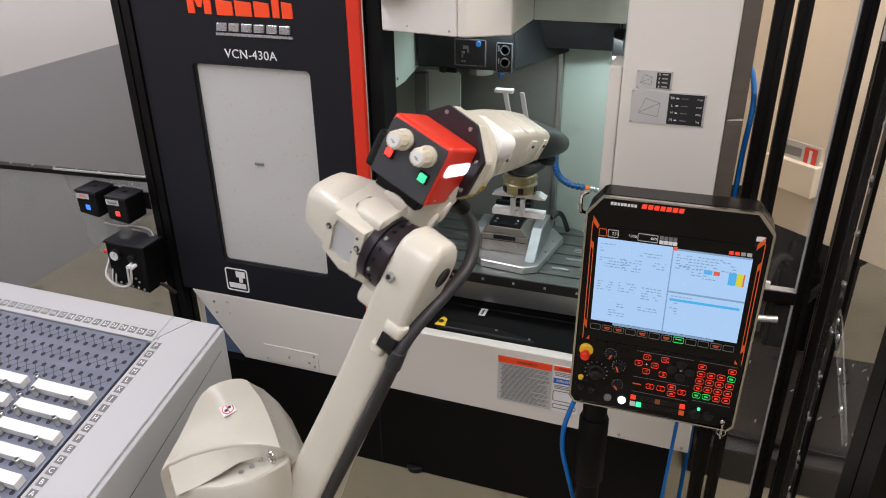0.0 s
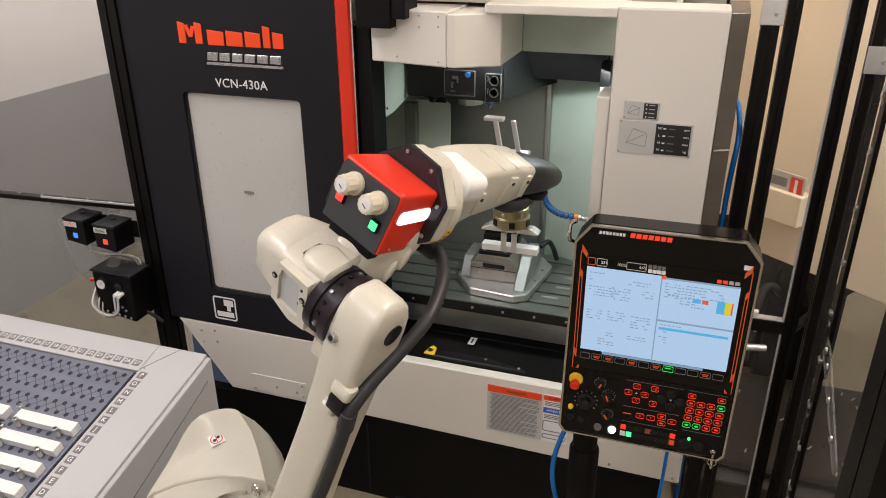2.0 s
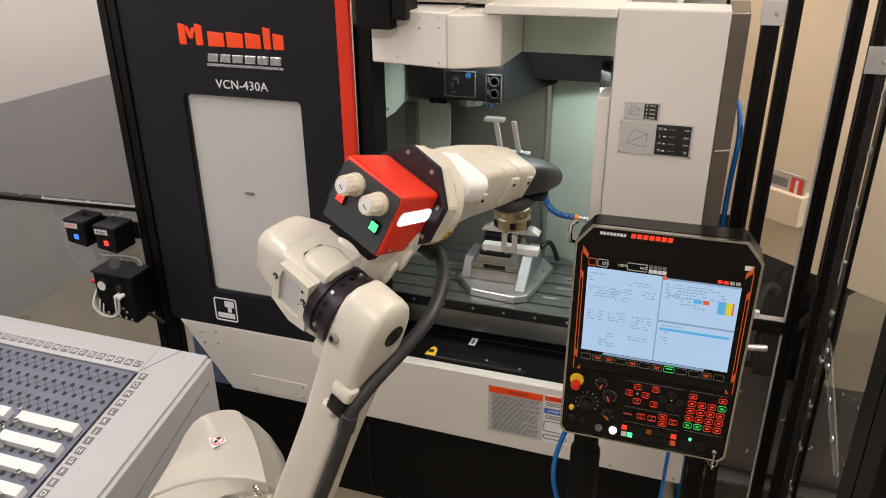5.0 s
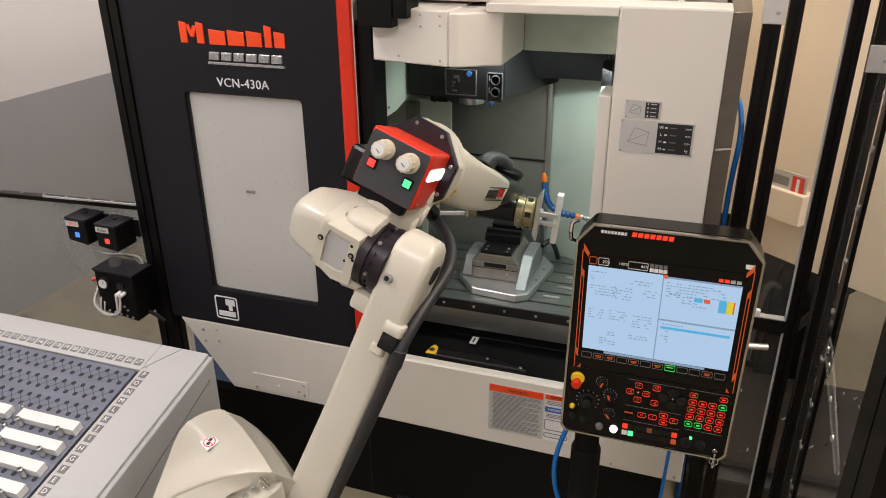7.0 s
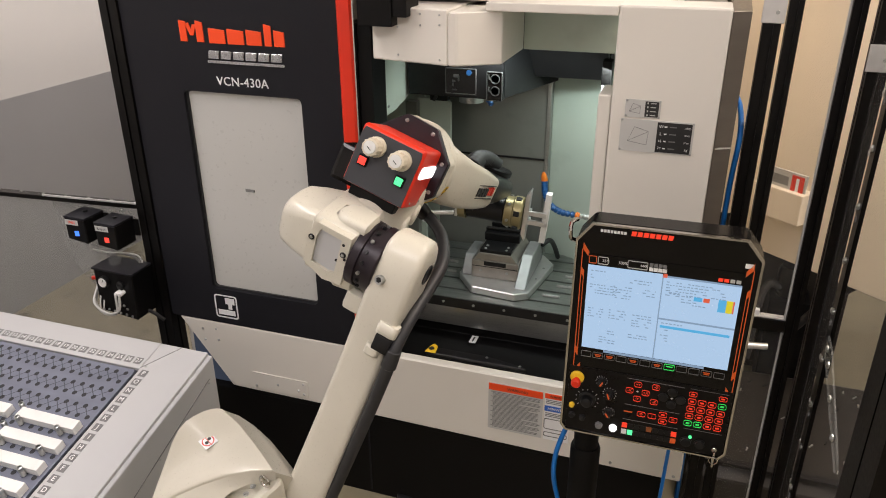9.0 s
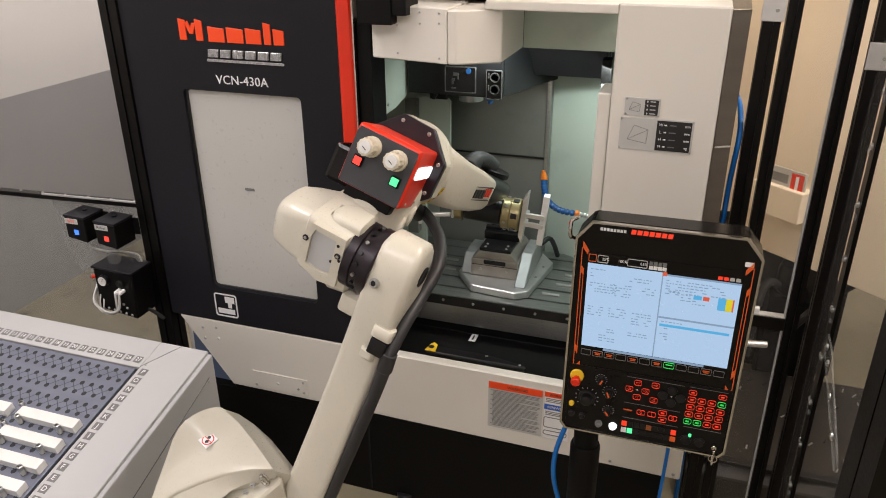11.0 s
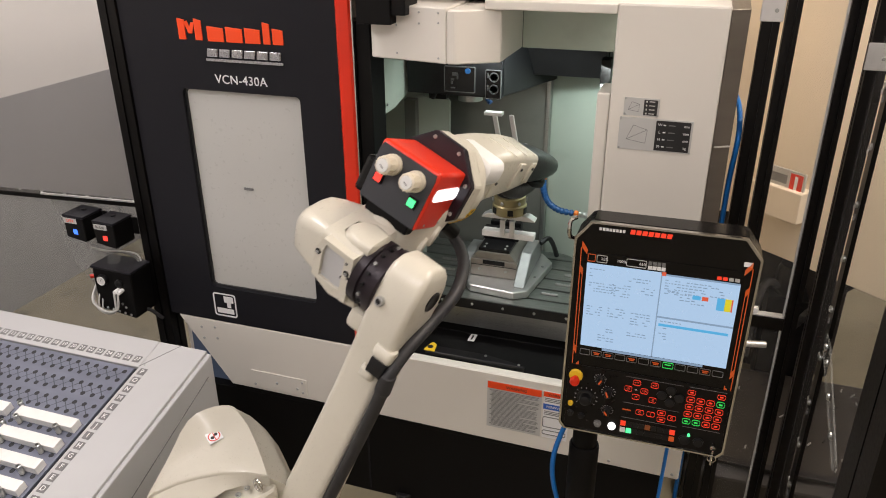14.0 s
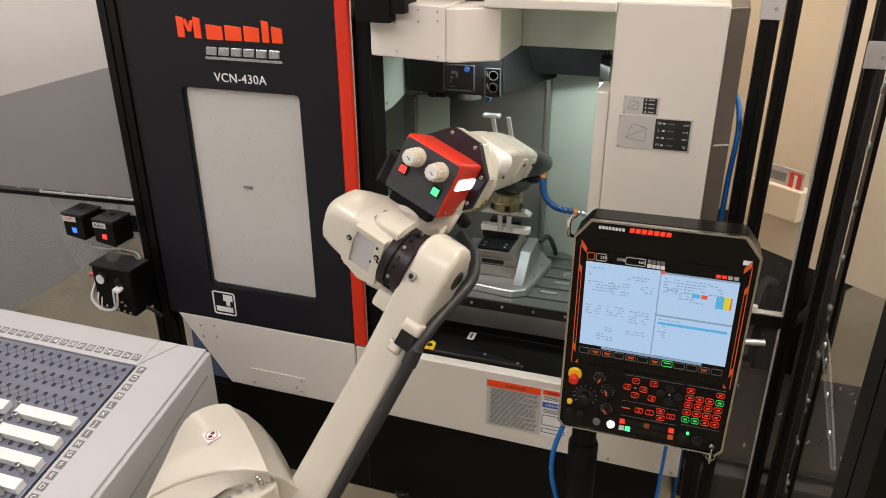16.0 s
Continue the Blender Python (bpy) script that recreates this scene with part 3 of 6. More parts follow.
    part("coolant_nozzle", hose(((-0.765, 0.42, 1.75), (-0.758, 0.41, 1.725), (-0.742, 0.40, 1.712)), 0.009, 10, 3, 0.3), NOZZLE_BLUE, mc)
    part("tool_changer_cover", prism(((-0.655, 1.785), (-0.33, 1.785), (-0.33, 1.93), (-0.655, 1.93)), "y", 0.62, 0.72, 0.004), BLACK_OXIDE, mc, "black tool changer shutter")
    part("tool_changer_cover", prism(((0.62, 1.785), (0.55, 1.93), (0.60, 1.93), (0.66, 1.785)), "x", -0.65, -0.335, 0.002), BLACK_OXIDE, mc)
    part("door_switch", box(-0.335, -0.30, 0.40, 0.46, 1.80, 1.90, 0.004), BLACK, mc)
    part("door_switch", box(-0.332, -0.305, 0.39, 0.41, 1.795, 1.812, 0.002), LABEL_PALE, mc)
    # jointed coolant hose on the right wall
    pts = [(-0.570, 0.66, 1.335), (-0.562, 0.64, 1.29), (-0.535, 0.62, 1.245), (-0.48, 0.60, 1.222), (-0.40, 0.59, 1.220), (-0.34, 0.58, 1.218)]
    for i, p in enumerate(smooth_path(pts, 4)[:-1]):
        q = smooth_path(pts, 4)[i + 1]
        part("hose_joint", lathe(((0.008, 0), (0.014, 0.004), (0.014, 0.012), (0.009, 0.020)), p, q, 12), NOZZLE_BLUE if i < 15 else (NOZZLE_ORANGE if i == 15 else STEEL), mc, smooth=True)
    part("hose_tip", lathe(((0.015, 0), (0.013, 0.02), (0.006, 0.04)), (-0.570, 0.66, 1.335), (-0.578, 0.65, 1.39), 12), NOZZLE_ORANGE, mc, smooth=True)
    # machine table with T-slots
    tb = part("machine_table", box(-1.32, -0.16, 0.25, 0.80, 0.887, 0.915, 0.002), TABLE_STEEL, mc, "ground steel T-slot table")
    edges = [0.25, 0.325, 0.425, 0.525, 0.625, 0.725, 0.80]
    for i in range(6):
        part("table_strip", box(-1.32, -0.16, edges[i] + (0.007 if i else 0), edges[i + 1] - (0.007 if i < 5 else 0), 0.9155, 0.93, 0.0015), TABLE_STEEL, tb)
    part("table_front", box(-1.32, -0.16, 0.243, 0.2495, 0.885, 0.927, 0.001), BLACK_OXIDE, tb, "black bolted table edge")
    bolts(tb, [(x, 0.243, 0.908) for x in (-1.18, -1.02, -0.89, -0.76, -0.63, -0.50, -0.37)], TO_FRONT)
    part("table_apron", box(-1.32, -0.16, 0.262, 0.29, 0.79, 0.885, 0.002), STEEL, mc, "brushed steel apron under the table")
    part("chip_guard", prism(((0.05, 0.735), (0.27, 0.75), (0.27, 0.79), (0.30, 0.79), (0.30, 0.70), (0.05, 0.70)), "x", -1.30, -0.10, 0.002), BLACK, mc, "black sloping chip guard")
    part("chip_guard", box(-1.30, -0.10, 0.29, 0.30, 0.60, 0.90, 0), BLACK, mc)
    part("chip_guard", box(-1.30, -0.10, 0.05, 0.30, 0.45, 0.60, 0), BLACK, mc)
    part("info_sticker", box(-0.766, -0.738, 0.20, 0.256, 0.7555, 0.757, 0), LABEL_WHITE, mc)
    part("info_sticker", box(-0.756, -0.749, 0.21, 0.245, 0.7572, 0.758, 0), LABEL_BLACK, mc)
    part("locking_bar", prism(((-0.90, 0.10), (-0.66, 0.10), (-0.52, 0.072), (-0.49, 0.06), (-0.49, 0.052), (-0.90, 0.052)), "z", 0.752, 0.772, 0.003), BLACK_OXIDE, mc, "black locking bar inside the sill")
    bolts(mc, [(-0.655, 0.085, 0.772), (-0.515, 0.062, 0.772)], TO_UP)
    part("warning_sign", prism(((-0.905, 0.05), (-0.86, 0.05), (-0.866, 0.10), (-0.885, 0.115), (-0.895, 0.10)), "z", 0.772, 0.777, 0.001), YELLOW, mc, "yellow warning triangle")
    part("warning_sign", rod((-0.885, 0.075, 0.777), (-0.885, 0.075, 0.780), 0.012, 12), LABEL_BLACK, mc)
    # closed body behind the work room
    part("machine_body", box(-2.06, -1.58, 0.06, 1.6, 0.42, 2.6, 0.01), PAINT, mc)
    part("machine_body", box(-1.57, 0.07, 0.90, 1.6, 0.42, 2.6, 0.01), PAINT, mc)
    return mc


build_machine()


# ---------------------------------------------------------------- vise on the machine table
def build_vise():
    v = thing("machine_vise", (-0.70, 0.5, 0.93), "ground steel machine vise on an aluminium base plate", "vise")
    part("base_plate", prism(((-0.877, 0.42), (-0.79, 0.305), (-0.60, 0.285), (-0.548, 0.32), (-0.502, 0.62), (-0.56, 0.70), (-0.80, 0.70), (-0.87, 0.62)), "z", 0.9315, 0.965, 0.004), ALU, v, "milled aluminium base plate with cut corners")
    body = part("body", box(-0.815, -0.613, 0.395, 0.64, 0.9655, 1.045, 0.004), VISE_GREY, v)
    part("keyway", box(-0.76, -0.665, 0.3915, 0.3945, 1.025, 1.044, 0.001), BLACK_OXIDE, body)
    part("body_joint", box(-0.812, -0.616, 0.3925, 0.3945, 1.018, 1.020, 0), BLACK_OXIDE, body)
    part("saddle", prism(((-0.808, 1.0455), (-0.618, 1.0455), (-0.645, 1.078), (-0.785, 1.078)), "y", 0.40, 0.64, 0.002), VISE_GREY, v)
    part("side_plate", prism(((0.33, 0.9655), (0.68, 0.9655), (0.62, 1.065), (0.47, 1.065)), "x", -0.6125, -0.565, 0.004), ALU_DULL, v, "dull sloping aluminium side guard")
    part("side_plate", prism(((0.40, 0.9655), (0.64, 0.9655), (0.60, 1.04), (0.46, 1.04)), "x", -0.862, -0.8155, 0.004), ALU_DULL, v)
    part("slide", box(-0.782, -0.648, 0.405, 0.63, 1.0785, 1.092, 0.002), BLACK_OXIDE, v, "black vise slide")
    part("jaw", box(-0.790, -0.635, 0.505, 0.552, 1.0925, 1.128, 0.003), BLACK_OXIDE, v, "black serrated vise jaw")
    part("jaw", box(-0.780, -0.645, 0.585, 0.632, 1.0925, 1.145, 0.003), BLACK_OXIDE, v)
    part("jaw_step", box(-0.790, -0.635, 0.530, 0.5525, 1.1285, 1.140, 0.001), BLACK_OXIDE, v)
    bolts(v, [(-0.76, 0.42, 1.092), (-0.76, 0.45, 1.092), (-0.67, 0.42, 1.092), (-0.67, 0.45, 1.092), (-0.58, 0.35, 0.965), (-0.83, 0.42, 0.965), (-0.535, 0.56, 0.965), (-0.545, 0.45, 0.965)], TO_UP)
    bolts(v, [(-0.775, 0.395, 1.000), (-0.66, 0.395, 1.000)], TO_FRONT)
    part("coolant_line", hose(((-0.56, 0.62, 1.05), (-0.535, 0.66, 1.06), (-0.52, 0.70, 1.02), (-0.505, 0.74, 0.945)), 0.011, 10, 5), RUBBER, v)
    for x, y in ((-0.46, 0.477), (-0.50, 0.377), (-0.44, 0.577), (-1.0, 0.577), (-0.98, 0.477)):
        part("table_nut", rod((x, y, 0.934), (x + 0.07, y, 0.934), 0.006, 8), STEEL, v)


build_vise()


# ---------------------------------------------------------------- slanted workpiece table
TILT = radians(13.3)
SCALE = (2.4 - 0.88) / (2.4 - 0.95)


def build_workpiece_table():
    # drawn flat, x to the right, y up the slope, then tilted about its far edge
    ox, oy, oz = -1.609, -0.370, 0.88
    tb = thing("workpiece_table", (ox, oy, 0), "light grey slanted loading table with a steel hole grid", "table")
    m = Matrix.Translation((ox, oy, oz)) @ pose(0, 0, 0, 13.3, 0, 0)
    L, W = 1.55, 1.05           # length along x, depth down the slope
    gx1, gy1 = -0.222, -0.140    # far right corner of the grid plate
    gx0, gy0 = -1.42, -0.90
    top = bmesh.new()
    box(gx1, -0.012, -W, -0.002, -0.03, 0.0, 0.004, top)
    part("top_frame", moved(top, m), TABLE_WHITE, tb, "light grey folded steel top")
    part("top_frame", moved(box(-L, gx1 - 0.001, gy1, -0.002, -0.03, 0.0, 0.004), m), TABLE_WHITE, tb)
    part("top_frame", moved(box(-L, gx1 - 0.001, -W, gy0, -0.03, 0.0, 0.004), m), TABLE_WHITE, tb)
    part("top_frame", moved(box(-L, gx0 - 0.001, gy0, gy1, -0.03, 0.0, 0.004), m), TABLE_WHITE, tb)
    # body: bevelled shoulder and upright side panel
    p = [m @ Vector((0, -a, 0)) for a in (0.0, W)]
    part("side_panel", prism(((p[0].y, p[0].z - 0.012), (p[1].y, p[1].z - 0.012), (p[1].y, 0.02), (p[0].y, 0.02)), "x", ox - 0.02, ox + 0.005, 0.003), TABLE_WHITE, tb, "grey steel side panel with a folded seam")
    a, b = m @ Vector((0.006, -0.06, -0.08)), m @ Vector((0.006, -0.95, -0.19))
    part("seam", rod(a, b, 0.0018, 6), LABEL_GREY, tb)
    part("back_panel", box(ox - L, ox - 0.021, oy - 0.03, oy - 0.004, 0.02, oz - 0.012, 0.003), TABLE_WHITE, tb)
    part("front_panel", box(ox - L, ox - 0.021, p[1].y, p[1].y + 0.02, 0.02, p[1].z - 0.02, 0.003), TABLE_WHITE, tb)
    for i in range(6):
        q = m @ Vector((0.0055, -0.07 - i * 0.165, -0.092 - i * 0.02))
        piece("bolt", BOLT_SMALL, tb, Matrix.Translation(q - tb.location) @ pose(0, 0, 0, 0, 90, 0))
    # mitre line of the two top sheets
    part("seam", rod(m @ Vector((-0.222, -0.135, 0.0005)), m @ Vector((-0.125, -0.003, 0.0005)), 0.0012, 6), LABEL_GREY, tb)
    bolts_at = [(-0.205, -0.125), (-0.137, -0.02)]
    for x, y in bolts_at:
        piece("bolt", BOLT_SMALL, tb, Matrix.Translation(m @ Vector((x, y, 0)) - tb.location) @ pose(0, 0, 0, 13.3, 0, 0))
    # grid plate with crossed grooves and holes
    plate = part("grid_plate", moved(box(gx0, gx1 - 0.015, gy0, gy1 - 0.006, -0.014, -0.004, 0.001), m), PALLET, tb, "blue grey steel plate with crossed grooves and holes")
    # near-black strip puts the shade of the gap into its colour
    part("grid_gap", moved(box(gx0, gx1, gy0, gy1, -0.03, -0.0145, 0), m), HOLLOW_SHADE, tb)
    gr, holes = bmesh.new(), bmesh.new()
    pitch = 0.0427
    for r in range(9):
        yc = gy1 - 0.052 - r * 0.0862
        for c in range(27):
            xx = gx1 - 0.062 - c * pitch
            for s in (-1, 1):
                gr.faces.new([gr.verts.new((xx + s * 0.024 * k + j * 0.0022, yc + 0.024 * k, -0.0035)) for k, j in ((-1, -1), (-1, 1), (1, 1), (1, -1))])
            # flat dark discs: the shade inside each hole is painted
            for dy in (-0.0215, 0.0215):
                holes.faces.new([holes.verts.new((xx + 0.0213 + 0.0098 * math.cos(a), yc + dy + 0.0098 * math.sin(a), -0.0032)) for a in [k * math.pi / 4 for k in range(8)]])
    tagged(part("groove_pattern", moved(gr, m), GROOVE_SIDE, plate), kind="stuff")
    tagged(part("hole_pattern", moved(holes, m), HOLLOW_SHADE, plate), kind="stuff")
    # row of numbers along the far edge and letters along the side
    sq = moved(box(-0.0150, 0.0150, -0.0155, 0.0155, 0.0, 0.0012, 0), Matrix.Identity(4))
    me = bpy.data.meshes.new("grid_label")
    sq.to_mesh(me)
    sq.free()
    me.materials.append(LABEL_GREY)
    tilt = pose(0, 0, 0, 13.3, 0, 0)
    for n in range(27, 2, -1):
        c = Vector((gx1 - 0.030 - (27 - n) * pitch, gy1 + 0.034, 0.0003))
        piece("grid_label", me, tb, Matrix.Translation(m @ c - tb.location) @ tilt)
        part("grid_number", moved(letters(str(n), 0.024, Matrix.Translation(c + Vector((0, 0, 0.0016))), 0.0003), m), LABEL_WHITE, tb)
    for i, ch in enumerate("PONMLKJIHGFEDCBA"):
        c = Vector((gx1 + 0.030, gy1 - 0.018 - i * 0.0431, 0.0003))
        piece("grid_label", me, tb, Matrix.Translation(m @ c - tb.location) @ tilt)
        part("grid_letter", moved(letters(ch, 0.026, Matrix.Translation(c + Vector((0, 0, 0.0016))), 0.0003), m), LABEL_WHITE, tb)
    return m, gx1, gy1, pitch


TM, GX1, GY1, PITCH = build_workpiece_table()


def build_blanks():
    """Bright blanks, each between three round stops."""
    first = None
    peg = None
    k = 0
    for col in range(4):
        for row in range(8):
            x1 = GX1 - 0.028 - col * 0.2990
            y = GY1 - 0.282 - row * 0.0862
            base = TM @ Vector((x1, y, -0.004))
            turn = Matrix.Translation(base) @ pose(0, 0, 0, 13.3, 0, 0)
            if first is None:
                first = tagged(part("metal_blank", box(-0.250, 0, -0.040, 0, 0.0, 0.030, 0.001), PART_WHITE, None, local=True), "bright milled metal blank lying on the grid plate", "workpiece", "blanks on the loading table")
                first.matrix_basis = turn
            else:
                copy_thing(first, turn)
            for px, py in ((-0.258, 0.004), (-0.228, -0.049), (-0.055, -0.049)):
                at = turn @ Matrix.Translation((px, py, 0))
                if peg is None:
                    peg = thing("stop_pin", at.translation, "grey steel stop pin with a hollow head on the grid plate", "pin", "stop pins on the loading table")
                    part("pin", lathe(((0.0085, 0), (0.0085, 0.024), (0.0065, 0.025)), (0, 0, 0), (0, 0, 1), 12), LABEL_PALE, peg, local=True, smooth=True)
                    part("pin_head", lathe(((0.0095, 0.0252), (0.0095, 0.040), (0.006, 0.041), (0.006, 0.030)), (0, 0, 0), (0, 0, 1), 12), STEEL, peg, local=True, smooth=True)
                    peg.matrix_basis = at
                else:
                    copy_thing(peg, at)


build_blanks()


# ---------------------------------------------------------------- control panel
def build_control_panel():
    Y = -0.585
    cp = thing("control_panel", (-0.18, Y, 0), "black machine control panel with lit screen and glowing keys", "control panel")
    shape = [(-0.245, 1.628), (-0.207, 1.676), (0.166, 1.678), (0.207, 1.628), (0.200, 1.045), (0.186, 1.028), (-0.238, 1.026), (-0.252, 1.045)]
    inner = [(x * 0.975 - 0.0005, 1.352 + (z - 1.352) * 0.986) for x, z in shape]
    part("housing", prism(shape, "y", Y + 0.006, Y + 0.085, 0.006), PANEL_BLACK, cp, "glossy black housing")
    part("trim", framed(shape, inner, "y", Y - 0.006, Y + 0.0055), CHROME, cp, "polished chrome trim")
    face = part("faceplate", prism(inner, "y", Y + 0.000, Y + 0.0055, 0.001), PANEL_BLACK, cp, "glossy black faceplate")
    keyp = part("keypad", box(-0.236, 0.192, Y - 0.003, Y - 0.0002, 1.036, 1.246, 0.001), PANEL_FACE, cp, "satin black keypad")
    scr = part("screen", box(-0.2105, 0.168, Y - 0.0025, Y - 0.0003, 1.280, 1.590, 0.0005), PANEL_BLACK, cp, "lit pale blue screen")

    def bar(parent, x0, x1, z0, z1, mat, name="screen_field", y=0.0045):
        return part(name, box(x0, x1, Y - y, Y - y + 0.0012, z0, z1, 0), mat, parent)
    bar(scr, -0.2085, -0.0215, 1.312, 1.560, SCREEN)
    bar(scr, -0.0185, 0.167, 1.312, 1.552, SCREEN)
    bar(scr, -0.15, 0.11, 1.304, 1.3105, SCREEN_INK)
    bar(scr, -0.0215, -0.0185, 1.312, 1.556, SCREEN_INK)
    bar(scr, -0.0185, 0.167, 1.5525, 1.557, SCREEN_INK)
    bar(scr, -0.0185, 0.167, 1.431, 1.436, SCREEN_INK, y=0.005)
    bar(scr, -0.013, 0.158, 1.408, 1.415, SCREEN_CYAN, y=0.006)
    for x0, x1, z0, z1, mt in ((0.060, 0.080, 1.498, 1.509, SCREEN_CYAN), (0.083, 0.098, 1.498, 1.509, SCREEN_RED), (0.119, 0.138, 1.477, 1.511, SCREEN_CYAN), (0.138, 0.153, 1.477, 1.511, SCREEN_YELLOW), (0.1535, 0.157, 1.477, 1.511, SCREEN_RED), (-0.020, -0.010, 1.552, 1.562, SCREEN_RED)):
        bar(scr, x0, x1, z0, z1, mt, y=0.006)
    random.seed(11)
    # short runs of screen print that cannot be read
    for x0, x1, z, n in ((-0.200, -0.150, 1.545, 1), (-0.200, -0.185, 1.533, 3), (-0.200, -0.13, 1.505, 4), (-0.140, -0.09, 1.508, 5), (-0.10, -0.045, 1.532, 2), (-0.078, -0.03, 1.508, 3), (-0.200, -0.16, 1.435, 4), (-0.145, -0.10, 1.437, 4), (-0.085, -0.035, 1.432, 5), (-0.200, -0.18, 1.372, 2), (-0.145, -0.12, 1.372, 2), (-0.090, -0.04, 1.372, 2), (-0.165, -0.12, 1.352, 3), (-0.010, 0.10, 1.541, 5), (0.10, 0.135, 1.536, 4), (-0.010, 0.025, 1.512, 2), (0.03, 0.055, 1.506, 3), (0.058, 0.09, 1.492, 2), (-0.010, 0.05, 1.422, 1), (-0.010, 0.01, 1.402, 5)):
        for k in range(n):
            x = x0
            while x < x1 - 0.004:
                w = 0.003 + 0.008 * random.random()
                if random.random() < 0.75:
                    bar(scr, x, min(x + w, x1), z - k * 0.008 - 0.0012, z - k * 0.008 + 0.0012, SCREEN_INK, "screen_print", 0.0052)
                x += w + 0.003
    # head row of the screen and soft keys under it
    for x0, x1, mt in ((-0.208, -0.188, KEY_ORANGE), (-0.185, -0.158, LABEL_PALE), (-0.110, -0.060, LABEL_PALE)):
        part("screen_icon", framed(rounded(x0, x1, 1.565, 1.586, 0.003), rounded(x0 + 0.0015, x1 - 0.0015, 1.5665, 1.5845, 0.002), "y", Y - 0.005, Y - 0.003), mt, scr)
    for t, x in (("25%", -0.165), ("100%", -0.122), ("66%", -0.069)):
        part("screen_number", letters(t, 0.011, on_front(x, Y - 0.0035, 1.575), 0.0003), LABEL_WHITE, scr)
    for i in range(4):
        bar(scr, -0.056 + i * 0.011, -0.047 + i * 0.011, 1.576, 1.586, LABEL_GREY)
        bar(scr, -0.056 + i * 0.011, -0.046 + i * 0.011, 1.564, 1.574, LABEL_WHITE)
    for i in range(4):
        bar(scr, 0.110 + i * 0.014, 0.121 + i * 0.014, 1.561, 1.570, KEY_RED if i < 2 else LABEL_PALE)
    for i in range(12):
        x = -0.208 + i * 0.0313
        part("soft_key", framed(rounded(x, x + 0.027, 1.2825, 1.3005, 0.003), rounded(x + 0.001, x + 0.026, 1.2835, 1.2995, 0.002), "y", Y - 0.005, Y - 0.003), KEY_GREEN if i == 7 else LABEL_GREY, scr)
        if i in (1, 2, 4, 6, 7, 10):
            bar(scr, x + 0.005, x + 0.022, 1.292, 1.2945, KEY_GREEN if i == 7 else KEY_ORANGE, "soft_key_print")
            if i != 7:
                bar(scr, x + 0.007, x + 0.020, 1.2875, 1.290, KEY_ORANGE, "soft_key_print")
    # brand marks above the screen, as plain shapes
    for i in range(8):
        x = -0.185 + i * 0.0083
        part("brand_mark", box(x, x + 0.0063, Y - 0.002, Y - 0.0002, 1.6535, 1.6610, 0), LABEL_WHITE, face, "white brand mark")
    for i in range(7):
        x = -0.109 + i * 0.0148
        # print, brightened by the emission of the key material
        part("brand_mark", prism(((x, 1.6525), (x + 0.012, 1.6525), (x + 0.0135, 1.6645), (x + 0.0015, 1.6645)), "y", Y - 0.002, Y - 0.0002, 0), KEY_RED, face, "red brand mark")
    bar(face, 0.166, 0.187, 1.604, 1.616, LABEL_WHITE, "number_sticker", 0.002)
    # orange stripes beside the screen
    for sx in (-1, 1):
        ox = -0.019
        for (xa, za, xb, zb) in ((0.206, 1.60, 0.190, 1.580), (0.206, 1.235, 0.190, 1.258)):
            part("accent_stripe", prism(((ox + sx * xa, za), (ox + sx * xa, za + 0.018 * (1 if za > 1.4 else -1)), (ox + sx * xb, zb + 0.014 * (1 if za > 1.4 else -1)), (ox + sx * xb, zb)), "y", Y - 0.002, Y - 0.0002, 0), KEY_ORANGE, face, "orange accent stripe")
        part("accent_stripe", box(ox + sx * 0.2065, ox + sx * 0.2085, Y - 0.002, Y - 0.0002, 1.245, 1.60, 0), KEY_ORANGE, face)
        part("accent_stripe", box(ox + sx * 0.1995, ox + sx * 0.2010, Y - 0.002, Y - 0.0002, 1.30, 1.54, 0), KEY_ORANGE, face)
        part("accent_stripe", prism(((ox + sx * 0.1995, 1.54), (ox + sx * 0.206, 1.548), (ox + sx * 0.206, 1.53), (ox + sx * 0.1995, 1.52)), "y", Y - 0.002, Y - 0.0002, 0), KEY_ORANGE, face)
        part("accent_stripe", prism(((ox + sx * 0.1995, 1.30), (ox + sx * 0.206, 1.31), (ox + sx * 0.206, 1.29), (ox + sx * 0.1995, 1.28)), "y", Y - 0.002, Y - 0.0002, 0), KEY_ORANGE, face)
    # emergency stop, dials and buttons
    es = part("emergency_stop", lathe(((0.019, 0), (0.019, 0.006), (0.017, 0.008)), (-0.213, Y - 0.003, 1.212), (-0.213, -2, 1.212), 24), YELLOW, keyp, "red emergency stop on a yellow ring", smooth=True)
    part("mushroom", lathe(((0.009, 0.008), (0.009, 0.018), (0.0135, 0.02), (0.0135, 0.028), (0.010, 0.033)), (-0.213, Y - 0.003, 1.206), (-0.213, -2, 1.19), 24), RED, keyp, smooth=True)

    def dial(x, z, r, mark):
        part("dial", lathe(((r, 0), (r, 0.004), (r * 0.72, 0.006), (r * 0.62, 0.022), (r * 0.5, 0.024)), (x, Y - 0.003, z), (x, -2, z), 24), BLACK_OXIDE, keyp, "black rotary dial", smooth=True)
        for a in range(-130, 131, 26):
            c, s = math.sin(radians(a)), math.cos(radians(a))
            part("dial_mark", rod((x + c * r * 1.2, Y - 0.0035, z + s * r * 1.2), (x + c * r * 1.38, Y - 0.0035, z + s * r * 1.38), 0.0007, 5), LABEL_WHITE, keyp)
        if mark is not None:
            c, s = math.sin(radians(mark)), math.cos(radians(mark))
